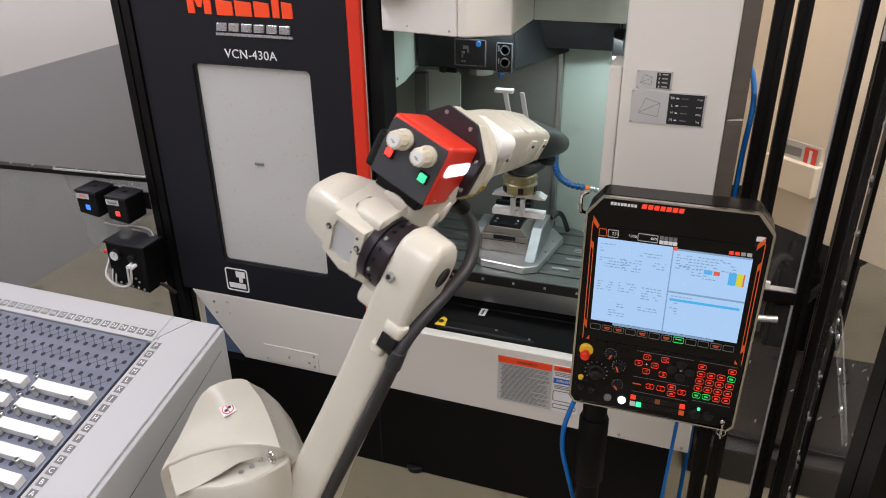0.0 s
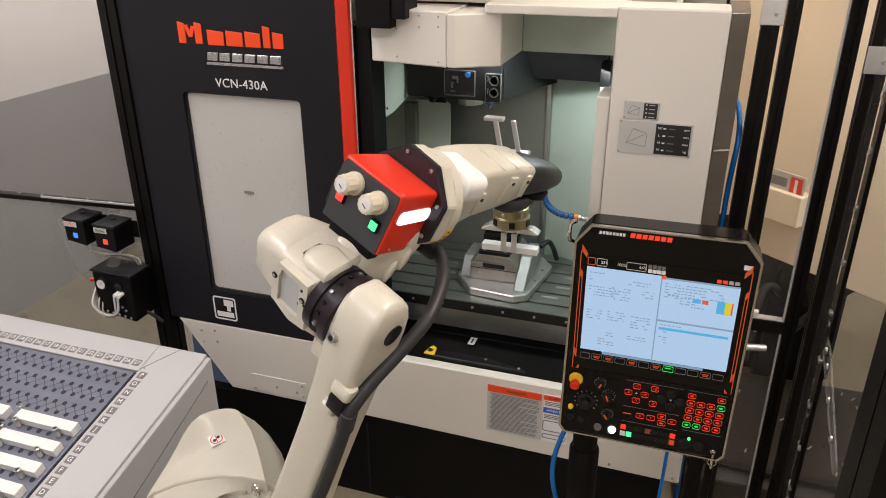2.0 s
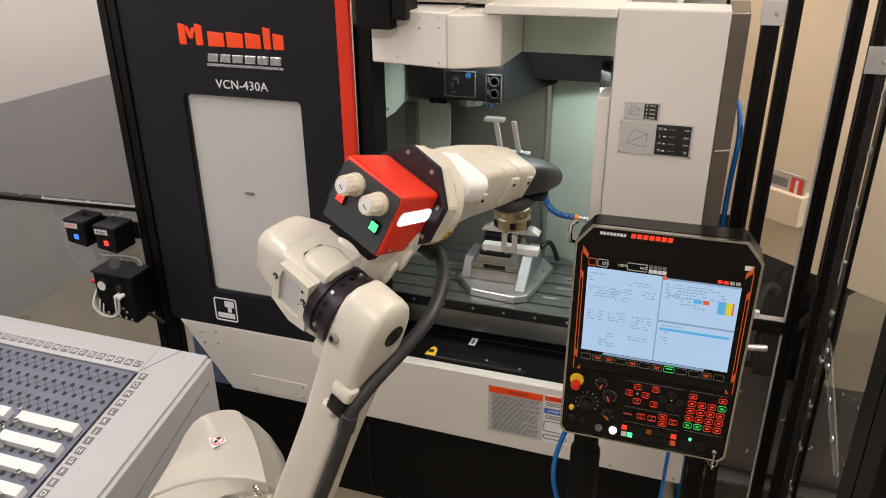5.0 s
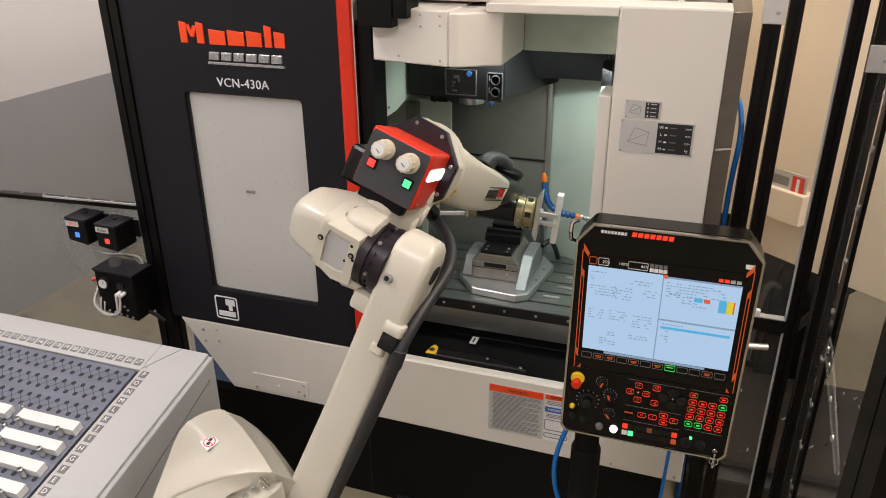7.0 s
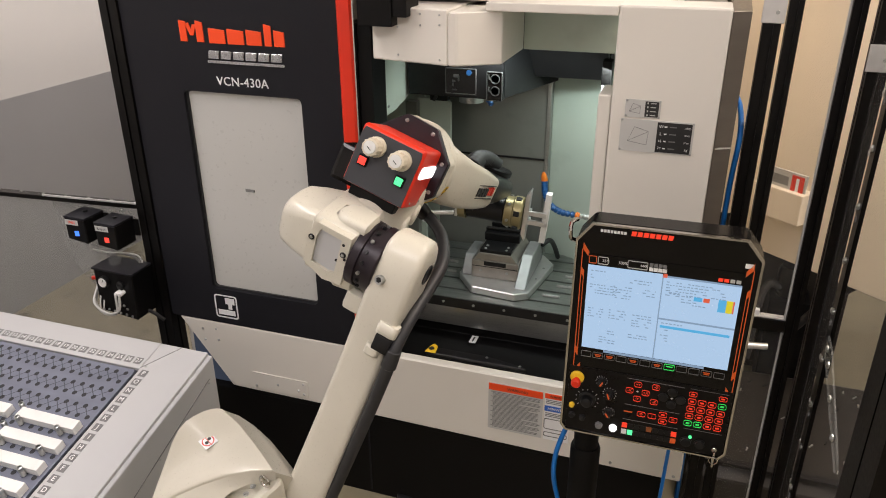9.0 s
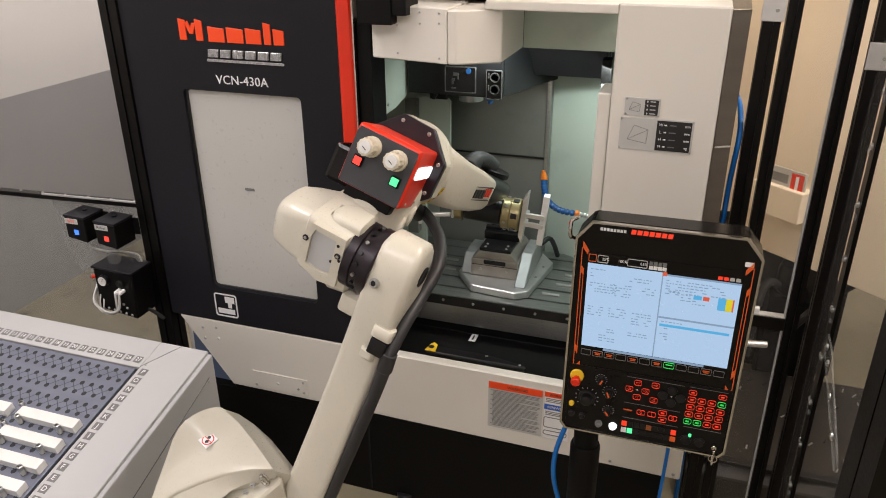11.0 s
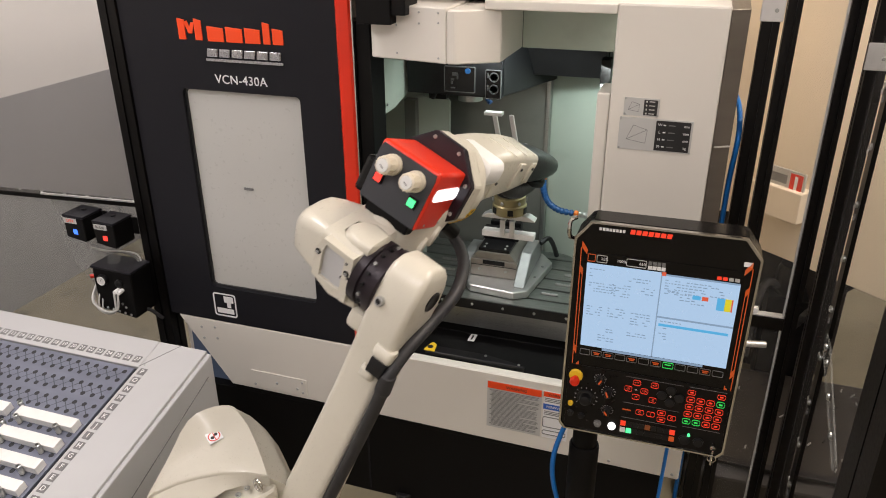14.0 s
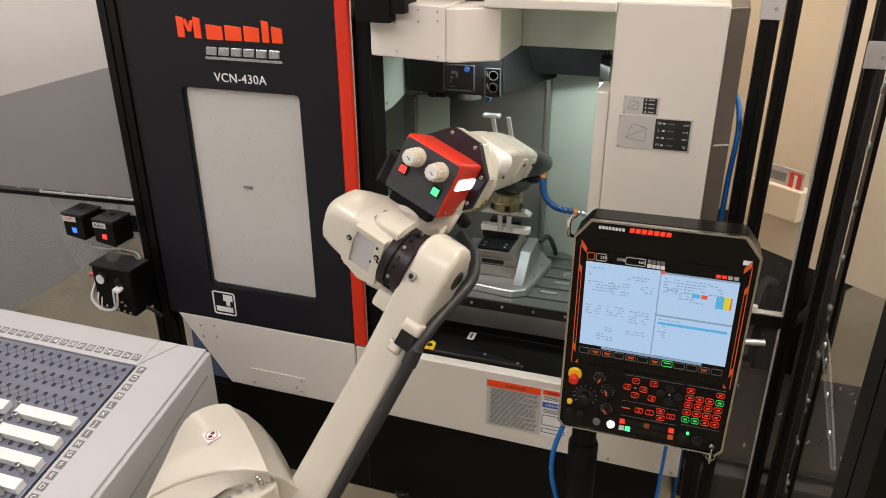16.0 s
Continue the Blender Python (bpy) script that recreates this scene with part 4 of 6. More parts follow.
            part("dial_pointer", rod((x - c * r * 0.2, Y - 0.0275, z - s * r * 0.2), (x + c * r * 0.95, Y - 0.0275, z + s * r * 0.95), 0.0022, 8), KEY_ORANGE, keyp)
    dial(-0.181, 1.144, 0.024, None)
    dial(-0.146, 1.212, 0.012, 25)
    dial(-0.121, 1.175, 0.014, -20)
    dial(-0.119, 1.114, 0.012, -35)

    def key(x, z, w, h, mat, lit=False, sign="", name="key"):
        if lit:
            part(name, box(x - w / 2, x + w / 2, Y - 0.005, Y - 0.003, z - h / 2, z + h / 2, 0.001), mat, keyp)
        else:
            part(name, framed(rounded(x - w / 2, x + w / 2, z - h / 2, z + h / 2, min(w, h) * 0.3, 3), rounded(x - w / 2 + 0.0008, x + w / 2 - 0.0008, z - h / 2 + 0.0008, z + h / 2 - 0.0008, min(w, h) * 0.25, 3), "y", Y - 0.005, Y - 0.003), mat, keyp)
        if sign:
            part("key_sign", letters(sign, h * 0.62, on_front(x, Y - 0.0045, z), 0.0003), mat, keyp)
        elif not lit:
            part("key_sign", box(x - w * 0.22, x + w * 0.22, Y - 0.0045, Y - 0.003, z - h * 0.16, z + h * 0.1, 0), mat, keyp)
    for x, z, s in ((-0.048, 1.221, "+Y"), (-0.069, 1.198, "-X"), (-0.026, 1.198, "+X"), (-0.047, 1.175, "-Y"), (-0.001, 1.222, "+Z"), (-0.002, 1.174, "-Z")):
        key(x, z, 0.020, 0.017, KEY_RED, sign=s)
    for x, z in ((0.020, 1.196), (0.043, 1.176), (0.066, 1.196), (0.043, 1.216)):
        part("jog_key", lathe(((0.013, 0), (0.013, 0.004), (0.010, 0.005)), (x, Y - 0.003, z), (x, -2, z), 16), BLACK_OXIDE, keyp, smooth=True)
    for x, z in ((-0.048, 1.198), (0.043, 1.196)):
        part("key_sign", letters("+", 0.014, on_front(x, Y - 0.0045, z), 0.0003), LABEL_WHITE, keyp)
    for x, z, s in ((-0.031, 1.127, "O"), (-0.002, 1.127, "I"), (0.026, 1.138, ""), (0.027, 1.116, ""), (0.054, 1.127, "O")):
        key(x, z, 0.022, 0.016, KEY_RED, sign=s)
    part("key_sign", box(-0.078, -0.055, Y - 0.0045, Y - 0.003, 1.126, 1.129, 0), KEY_ORANGE, keyp)
    for r in range(4):
        for c in range(4):
            green = (r == 0 and c == 3) or (r == 3 and c < 2)
            key(0.095 + c * 0.0253 - r * 0.001, 1.198 - r * 0.0237, 0.0205, 0.0175, KEY_GREEN if green else KEY_RED)
    key(0.095, 1.221, 0.0205, 0.0145, KEY_RED)
    key(0.170, 1.222, 0.0205, 0.0145, KEY_RED)
    for i in range(9):
        for r in range(2):
            x, z = -0.072 + i * 0.0166, 1.081 - r * 0.0222
            lit = {(0, 0): KEY_RED, (8, 0): KEY_RED, (1, 1): LIGHT_GREEN, (0, 1): LABEL_WHITE, (4, 0): KEY_DIM, (8, 1): KEY_ORANGE}.get((i, r))
            part("small_key", box(x - 0.0072, x + 0.0072, Y - 0.0055, Y - 0.003, z - 0.0078, z + 0.0078, 0.0012), lit or BLACK_OXIDE, keyp)
    for x, z, r, mt in ((-0.102, 1.064, 0.0095, LIGHT_WHITE), (-0.142, 1.064, 0.009, LABEL_GREY), (-0.222, 1.117, 0.0065, YELLOW), (-0.220, 1.083, 0.008, BLACK_OXIDE), (-0.190, 1.080, 0.008, BLACK_OXIDE), (0.131, 1.066, 0.012, BLACK_OXIDE), (0.095, 1.066, 0.013, BLACK_OXIDE)):
        part("button", lathe(((r * 1.2, 0), (r * 1.2, 0.003), (r, 0.004), (r, 0.009), (r * 0.8, 0.010)), (x, Y - 0.003, z), (x, -2, z), 18), mt, keyp, smooth=True)
    part("pilot_light", rod((0.104, Y - 0.003, 1.084), (0.104, Y - 0.009, 1.084), 0.004, 10), LIGHT_GREEN, keyp)
    for x0, x1, z in ((-0.078, 0.072, 1.236), (0.086, 0.182, 1.237), (-0.078, 0.07, 1.151), (-0.078, 0.07, 1.101), (0.084, 0.182, 1.108)):
        part("keypad_line", box(x0, x1, Y - 0.0036, Y - 0.003, z - 0.0006, z + 0.0006, 0), LABEL_GREY, keyp)
    part("panel_key", rod((0.169, Y - 0.003, 1.066), (0.169, Y - 0.02, 1.066), 0.007, 12), CHROME, keyp)
    part("panel_key", box(0.1665, 0.1715, Y - 0.034, Y - 0.018, 1.020, 1.068, 0.001), CHROME, keyp, "key with a ring in the lock")
    part("key_ring", hose([(0.169 + 0.011 * math.sin(a), Y - 0.036, 1.044 + 0.011 * math.cos(a)) for a in [k * 2 * math.pi / 12 for k in range(13)]], 0.0014, 6, 2), CHROME, keyp)
    # post under the panel
    part("post", rod((-0.178, Y + 0.045, 0.0), (-0.178, Y + 0.045, 1.03), 0.036, 28), BLACK, cp, "black round post", smooth=True)
    part("collar", lathe(((0.040, 0), (0.044, 0.01), (0.044, 0.24), (0.040, 0.25)), (-0.178, Y + 0.045, 0.70), (-0.178, Y + 0.045, 2), 28), BLACK, cp, smooth=True)
    part("post_foot", rod((-0.178, Y + 0.045, 0.0), (-0.178, Y + 0.045, 0.012), 0.12, 28), BLACK, cp)
    part("handle", hose(((-0.252, Y + 0.05, 1.60), (-0.262, Y + 0.02, 1.62), (-0.262, Y + 0.02, 1.66), (-0.252, Y + 0.05, 1.66)), 0.006, 8, 4), CHROME, cp)
    hz = thing("air_hose", (-0.24, Y, 0), "bright blue air hose hanging beneath the control panel", "hose")
    part("tube", hose(((-0.228, Y + 0.03, 1.03), (-0.243, Y + 0.02, 0.99), (-0.262, Y + 0.02, 0.90), (-0.262, Y + 0.03, 0.80), (-0.235, Y + 0.05, 0.66), (-0.20, Y + 0.12, 0.4), (-0.20, Y + 0.2, 0.02)), 0.0075, 10, 6), BLUE, hz, smooth=True)
    hz = thing("air_hose", (0.09, -0.3, 0), "thin blue air hose hanging behind the panel", "hose")
    part("tube", hose(((0.06, -0.30, 1.1), (0.065, -0.30, 0.95), (0.060, -0.30, 0.7), (0.05, -0.28, 0.3), (0.05, -0.25, 0.02)), 0.006, 10, 6), BLUE, hz, smooth=True)


build_control_panel()


# ---------------------------------------------------------------- guard fence
def build_post(name, x, y, z0, z1, s, label, group):
    p = thing(name, (x, y, z0), label, "post", group)
    h = s / 2
    prof = [(-h, -h), (-0.005, -h), (-0.005, -h + 0.006), (0.005, -h + 0.006), (0.005, -h), (h, -h), (h, -0.005), (h - 0.006, -0.005), (h - 0.006, 0.005), (h, 0.005), (h, h), (0.005, h), (0.005, h - 0.006), (-0.005, h - 0.006), (-0.005, h), (-h, h), (-h, 0.005), (-h + 0.006, 0.005), (-h + 0.006, -0.005), (-h, -0.005)]
    part("profile", prism([(x + a, y + b) for a, b in prof], "z", z0, z1, 0.0), POST, p)
    part("foot_plate", box(x - s, x + s, y - s, y + s, z0 + 0.001, z0 + 0.012, 0.002), POST, p)
    return p


def build_fence():
    G = "guard fence"
    build_post("fence_post", -2.122, 0.03, 0, 2.6, 0.080, "black profile post of the guard fence beside the door", G)
    build_post("fence_post", 0.182, 0.10, 0, 2.6, 0.050, "black profile post of the guard fence beside the machine", G)
    build_post("fence_post", 0.240, 0.10, 0, 2.6, 0.040, "slim black profile post of the guard fence", G)
    build_post("fence_post", 0.405, 0.10, 0, 2.6, 0.040, "slim black profile post of the guard fence", G)
    build_post("fence_post", 0.450, -0.06, 0, 2.6, 0.050, "black corner post of the guard fence", G)
    build_post("fence_post", 0.555, -0.84, 0, 1.95, 0.22, "wide black corner post of the guard fence", G)
    r = thing("fence_rail", (0.32, 0.10, 1.10), "black profile rail across the guard fence", "rail", G)
    part("profile", box(0.261, 0.384, 0.08, 0.12, 1.085, 1.128, 0.002), POST, r)
    part("cover_strip", box(0.262, 0.383, 0.085, 0.115, 1.1285, 1.133, 0.001), LABEL_PALE, r)
    part("clamp", box(0.27, 0.30, 0.09, 0.11, 1.1335, 1.152, 0.002), LABEL_WHITE, r)
    for x, z in ((0.182, 2.115), (0.450, 2.02)):
        y = 0.072 if x < 0.3 else -0.088
        c = thing("corner_clamp", (x, y, z), "bright aluminium corner clamp on the fence post", "clamp", G)
        part("bracket", box(x - 0.032, x + 0.032, y - 0.006, y + 0.002, z - 0.022, z + 0.05, 0.003), ALU, c)
        piece("bolt", BOLT, c, Matrix.Translation((0.01, -0.006, 0.01)) @ TO_FRONT)
    # clear sheets
    s = thing("guard_sheet", (0.32, 0.10, 0), "clear guard sheet between the fence posts", "sheet", G)
    part("sheet", box(0.261, 0.384, 0.097, 0.102, 0.05, 2.5, 0), CLEAR, s).visible_shadow = False
    part("edge_strip", box(0.377, 0.384, 0.090, 0.096, 0.05, 2.5, 0.001), LABEL_PALE, s)
    s = thing("guard_sheet", (0.45, -0.4, 0), "scuffed clear guard sheet held by a riveted strip", "sheet", G)
    part("sheet", box(0.448, 0.453, -0.80, -0.09, 0.05, 2.5, 0), CLEAR, s).visible_shadow = False
    part("riveted_strip", box(0.436, 0.4475, -0.335, -0.285, 0.05, 2.5, 0.001), POST, s, "black riveted strip")
    for k in range(12):
        z = 0.30 + k * 0.155
        piece("rivet", RIVET, s, Matrix.Translation((0.436 - 0.45, -0.31 + 0.4, z)) @ pose(0, 0, 0, 0, -90, 0))
    # second row modelled in place of the first row's reflection in the sheet
    for k in range(12):
        piece("rivet", RIVET, s, Matrix.Translation((0.447 - 0.45, -0.245 + 0.4, 0.27 + k * 0.155)) @ pose(0, 0, 0, 0, -90, 0))
    for k in range(7):
        z = 0.42 + k * 0.31
        part("hole_ring", lathe(((0.010, 0), (0.010, 0.002), (0.007, 0.002), (0.007, 0)), (0.4355, -0.31, z), (0, -0.31, z), 14), LABEL_GREY, s)
    a = thing("hinge_bracket", (0.44, -0.5, 1.2), "clear folded bracket on the guard sheet", "bracket", G)
    part("plate", prism(((-0.36, 1.335), (-0.43, 1.33), (-0.76, 1.20), (-0.74, 1.17), (-0.36, 1.28)), "x", 0.425, 0.431, 0.001), HAZE, a)
    for y, z in ((-0.40, 1.315), (-0.45, 1.295), (-0.55, 1.255), (-0.66, 1.215)):
        piece("rivet", RIVET, a, Matrix.Translation((0.425 - 0.44, y + 0.5, z - 1.2)) @ pose(0, 0, 0, 0, -90, 0))
    # left bay: sheet behind the door post with a rail
    rail = thing("fence_rail", (-2.6, 0.02, 1.27), "black profile rail of the guard fence", "rail", G)
    part("profile", prism(((-3.4, -0.10), (-2.165, 0.0), (-2.165, 0.04), (-3.4, -0.06)), "z", 1.255, 1.275, 0.002), POST, rail)
    part("edge_strip", prism(((-2.63, -0.042), (-2.165, -0.004), (-2.165, 0.002), (-2.63, -0.036)), "z", 1.2755, 1.284, 0.001), ALU, rail, "bright aluminium edge strip")
    bolts(rail, [(-2.88 + i * 0.115, -0.03 + i * 0.008, 1.275) for i in range(7)], TO_UP)
    s = thing("guard_sheet", (-2.8, 0.02, 0), "grey tinted guard sheet under the fence rail", "sheet", G)
    part("sheet", prism(((-3.4, -0.082), (-2.165, 0.018), (-2.165, 0.022), (-3.4, -0.078)), "z", 0.25, 1.254, 0), HAZE, s).visible_shadow = False
    s = thing("guard_sheet", (-2.8, 0.02, 0), "grey tinted guard sheet above the fence rail", "sheet", G)
    part("sheet", prism(((-3.4, -0.082), (-2.165, 0.018), (-2.165, 0.022), (-3.4, -0.078)), "z", 1.276, 2.5, 0), CLEAR, s).visible_shadow = False


build_fence()


# ---------------------------------------------------------------- air supply plate by the fence
def build_air_unit():
    Y = 0.0
    pl = thing("mounting_plate", (-2.4, Y, 1.0), "thin grey see-through plastic mounting plate bolted under the fence rail", "plate")
    # see-through grey plastic sheet, not metal
    part("sheet", prism(((-2.628, 1.262), (-2.172, 1.255), (-2.158, 0.795), (-2.42, 0.79), (-2.56, 0.92)), "y", Y - 0.002, Y + 0.002, 0), HAZE, pl)
    bolts(pl, [(-2.54, Y - 0.002, 1.248), (-2.25, Y - 0.002, 1.24), (-2.18, Y - 0.002, 1.19), (-2.17, Y - 0.002, 0.84), (-2.30, Y - 0.002, 1.225)], TO_FRONT)
    for i, (x, z, glowm, words) in enumerate(((-2.487, 1.145, LIGHT_BLUE, "SPIN"), (-2.345, 1.135, LIGHT_RED, "Robot"))):
        sw = thing("pressure_switch", (x, Y - 0.06, z), "black pressure switch box with a lit display", "switch", "pressure switches")
        part("housing", prism(((x - 0.058, z - 0.045), (x + 0.042, z - 0.06), (x + 0.046, z + 0.05), (x - 0.058, z + 0.055)), "y", Y - 0.12, Y - 0.004, 0.004), BLACK, sw)
        part("lid", prism(((x - 0.06, z + 0.05), (x + 0.046, z + 0.046), (x + 0.046, z + 0.056), (x - 0.06, z + 0.06)), "y", Y - 0.122, Y - 0.004, 0.002), BLACK_SOFT, sw)
        part("sticker", box(x - 0.055, x + 0.01, Y - 0.1215, Y - 0.12, z + 0.022, z + 0.045, 0), LABEL_PALE, sw)
        part("sticker_text", letters(words, 0.018, on_front(x - 0.022, Y - 0.122, z + 0.033), 0.0003), LABEL_BLACK if i else ORANGE, sw)
        part("display", box(x - 0.016, x + 0.006, Y - 0.1215, Y - 0.12, z - 0.026, z - 0.004, 0.0005), glowm, sw)
        part("ear", box(x + 0.046, x + 0.072, Y - 0.012, Y - 0.004, z - 0.03, z + 0.045, 0.004), BLACK, sw)
        part("cap_screw", rod((x - 0.01, Y - 0.05, z + 0.0575), (x - 0.01, Y - 0.05, z + 0.064), 0.010, 12), BLACK_OXIDE, sw)
        sw.location += Vector((0.095 + 0.01 * i, 0, 0.032))
    v = thing("air_regulator", (-2.28, Y - 0.07, 0.92), "black air service unit with a round gauge and cables", "regulator")
    part("body", prism(((-2.38, 0.845), (-2.190, 0.82), (-2.180, 1.035), (-2.38, 1.04)), "y", Y - 0.13, Y - 0.004, 0.005), BLACK, v)
    part("cap", prism(((-2.385, 1.04), (-2.175, 1.036), (-2.175, 1.045), (-2.385, 1.05)), "y", Y - 0.135, Y - 0.004, 0.002), BLACK_SOFT, v)
    part("bowl", rod((-2.31, Y - 0.07, 1.05), (-2.31, Y - 0.07, 1.10), 0.026, 18), HAZE, v, "smoky filter bowl", smooth=True)
    part("gauge_rim", lathe(((0.025, 0), (0.025, 0.015), (0.021, 0.018)), (-2.325, Y - 0.13, 0.992), (-2.325, -2, 0.992), 24), BLACK_OXIDE, v, smooth=True)
    part("gauge_dial", rod((-2.325, Y - 0.1485, 0.992), (-2.325, Y - 0.150, 0.992), 0.0205, 24), GAUGE, v, "white gauge dial")
    part("gauge_needle", rod((-2.325, Y - 0.151, 0.992), (-2.317, Y - 0.151, 1.006), 0.001, 6), LABEL_BLACK, v)
    part("valve", lathe(((0.018, 0), (0.018, 0.01), (0.012, 0.014)), (-2.245, Y - 0.13, 0.985), (-2.245, -2, 0.985), 18), BLACK_OXIDE, v, smooth=True)
    for x in (-2.255, -2.235):
        part("fitting", rod((x, Y - 0.13, 0.955), (x, Y - 0.16, 0.952), 0.009, 12), LABEL_WHITE, v)
    part("fitting", box(-2.40, -2.362, Y - 0.11, Y - 0.06, 0.95, 1.0, 0.004), LABEL_GREY, v)
    part("lamp", rod((-2.395, Y - 0.10, 0.985), (-2.412, Y - 0.115, 0.985), 0.009, 10), RED, v)
    for k, pts in enumerate((((-2.39, Y - 0.11, 0.955), (-2.37, Y - 0.17, 0.90), (-2.30, Y - 0.18, 0.865), (-2.245, Y - 0.17, 0.88), (-2.237, Y - 0.16, 0.95)), ((-2.395, Y - 0.10, 0.95), (-2.38, Y - 0.15, 0.89), (-2.33, Y - 0.17, 0.855), (-2.26, Y - 0.17, 0.865), (-2.256, Y - 0.16, 0.95)), ((-2.38, Y - 0.1, 0.95), (-2.36, Y - 0.15, 0.88), (-2.37, Y - 0.14, 0.84), (-2.35, Y - 0.1, 0.83)), ((-2.37, Y - 0.1, 0.93), (-2.345, Y - 0.15, 0.86), (-2.36, Y - 0.13, 0.85), (-2.37, Y - 0.1, 0.82)))):
        part("cable", hose(pts, 0.005 if k < 2 else 0.003, 8, 5), LABEL_PALE, v, smooth=True)
    part("cable", hose(((-2.36, Y - 0.02, 1.07), (-2.30, Y - 0.02, 1.075), (-2.235, Y - 0.02, 1.06), (-2.215, Y - 0.03, 1.03)), 0.006, 8, 5), LABEL_GREY, v, smooth=True)
    part("cable", hose(((-2.44, Y - 0.05, 1.09), (-2.38, Y - 0.03, 1.075), (-2.28, Y - 0.03, 1.085), (-2.22, Y - 0.02, 1.07), (-2.21, Y - 0.02, 1.0)), 0.004, 8, 5), LABEL_PALE, v, smooth=True)
    part("cable", hose(((-2.205, Y - 0.06, 0.84), (-2.17, Y - 0.05, 0.82), (-2.14, Y - 0.03, 0.78)), 0.008, 8, 4), RUBBER, v, smooth=True)
    bolts(v, [(-2.335 + i * 0.03, Y - 0.13, 0.853 - i * 0.004) for i in range(5)] + [(-2.25, Y - 0.13, 0.885), (-2.235, Y - 0.13, 0.87)], TO_FRONT)
    v.location += Vector((0.035, 0, -0.032))


build_air_unit()


# ---------------------------------------------------------------- behind the fence
def build_cabinet():
    cb = thing("electrical_cabinet", (0.75, 1.3, 0), "beige control cabinet with its door swung open behind the fence", "cabinet")
    part("body", box(0.10, 0.9, 1.62, 2.3, 0.92, 2.5, 0.008), BEIGE, cb)
    part("plinth", box(0.10, 0.9, 1.64, 2.3, 0.0, 0.919, 0.006), DARK_BROWN, cb, "dark brown plinth under the cabinet")
    part("side_wall", box(0.082, 0.10, 0.62, 1.7, 0.35, 2.6, 0.004), BEIGE, cb)
    m = Matrix.Translation((0.60, 1.00, 0)) @ pose(0, 0, 0, 0, 0, -40)
    low = m @ Matrix.Translation((-0.05, 0, -0.15))
    door = part("door", moved(box(-0.45, 0.60, 0, 0.03, 0.915, 2.6, 0.004), m), BEIGE, cb, "beige cabinet door")
    h = thing("leaflet_holder", low @ Vector((-0.155, -0.03, 1.35)), "beige wall pocket on the cabinet door", "holder")
    part("pocket", moved(prism(((-0.09, 1.28), (0.0, 1.28), (0.0, 1.42), (-0.09, 1.42)), "x", -0.27, -0.02, 0.003), low), BEIGE, h)
    lf = thing("leaflet", low @ Vector((-0.16, -0.05, 1.44)), "printed grey and red leaflet standing in the wall pocket", "leaflet")
    part("sheet", moved(box(-0.26, -0.035, -0.06, -0.05, 1.40, 1.50, 0.001), low), LABEL_PALE, lf)
    part("print", moved(box(-0.245, -0.12, -0.0615, -0.0602, 1.435, 1.475, 0), low), LABEL_GREY, lf)
    part("print", moved(box(-0.105, -0.045, -0.0615, -0.0602, 1.40, 1.49, 0), low), RED, lf)
    part("print", moved(box(-0.082, -0.068, -0.063, -0.0617, 1.41, 1.48, 0), low), LABEL_WHITE, lf)
    f = thing("coolant_pump", (0.55, 1.0, 0), "dark round coolant pump with hoses on a floor stand", "pump")
    part("motor", lathe(((0.06, 0), (0.075, 0.02), (0.075, 0.14), (0.06, 0.17)), (0.60, 1.52, 0.54), (0.60, 1.52, 2), 24), BLACK_OXIDE, f, smooth=True)
    part("stand", box(0.50, 0.70, 1.44, 1.62, 0.0, 0.5395, 0.006), BLACK, f)
    part("hose", hose(((0.54, 1.48, 0.60), (0.48, 1.44, 0.62), (0.44, 1.38, 0.52), (0.42, 1.30, 0.25)), 0.022, 10, 6), RUBBER, f, smooth=True)
    part("hose", hose(((0.95, 1.1, 0.95), (0.82, 1.15, 0.82), (0.70, 1.2, 0.66), (0.60, 1.22, 0.5)), 0.02, 10, 6), RUBBER, f, smooth=True)
    part("fitting", rod((0.36, 0.9, 0.55), (0.46, 0.92, 0.55), 0.016, 12), ALU, f, smooth=True)
    # added dark block that covers the floor here to make it read darker
    cv = thing("chip_conveyor", (0.5, 0.8, 0), "low dark block added to darken the floor behind the fence", "conveyor")
    part("trough", prism(((0.40, 0.0), (1.30, 0.0), (1.30, 0.16), (1.22, 0.22), (0.46, 0.22), (0.40, 0.16)), "x", 0.16, 2.4, 0.006), DARK_BROWN, cv)
    part("rim", box(0.17, 1.6, 0.42, 0.46, 0.2205, 0.235, 0.002), BLACK_OXIDE, cv)
    random.seed(5)
    for k in range(40):
        x, y = 0.25 + 0.9 * random.random(), 0.5 + 0.65 * random.random()
        part("chip", rod((x, y, 0.222), (x + 0.03 * random.random(), y + 0.02, 0.226), 0.004, 5), STEEL if k % 3 else BLACK_OXIDE, cv)
    c = thing("air_hose", (0.11, 0.2, 0), "bright blue air hose running up behind the pillar", "hose")
    part("tube", hose(((0.10, 0.50, 1.80), (0.135, 0.30, 1.815), (0.146, 0.10, 1.76), (0.140, 0.10, 1.6), (0.138, 0.10, 1.44), (0.135, 0.12, 0.8), (0.13, 0.14, 0.01)), 0.0085, 10, 6), BLUE, c, smooth=True)


build_cabinet()


# ---------------------------------------------------------------- robot
# the robot stands on a wedge, so its upright axis leans
BASE = Vector((-1.236, -0.892, 0.0))
SHOULDER = Vector((0, 0, 0.657))
LEAN = pose(0, 0, 0, 10.66, 19.37, 0)
ARM_LEN, REACH = 0.984, 0.079


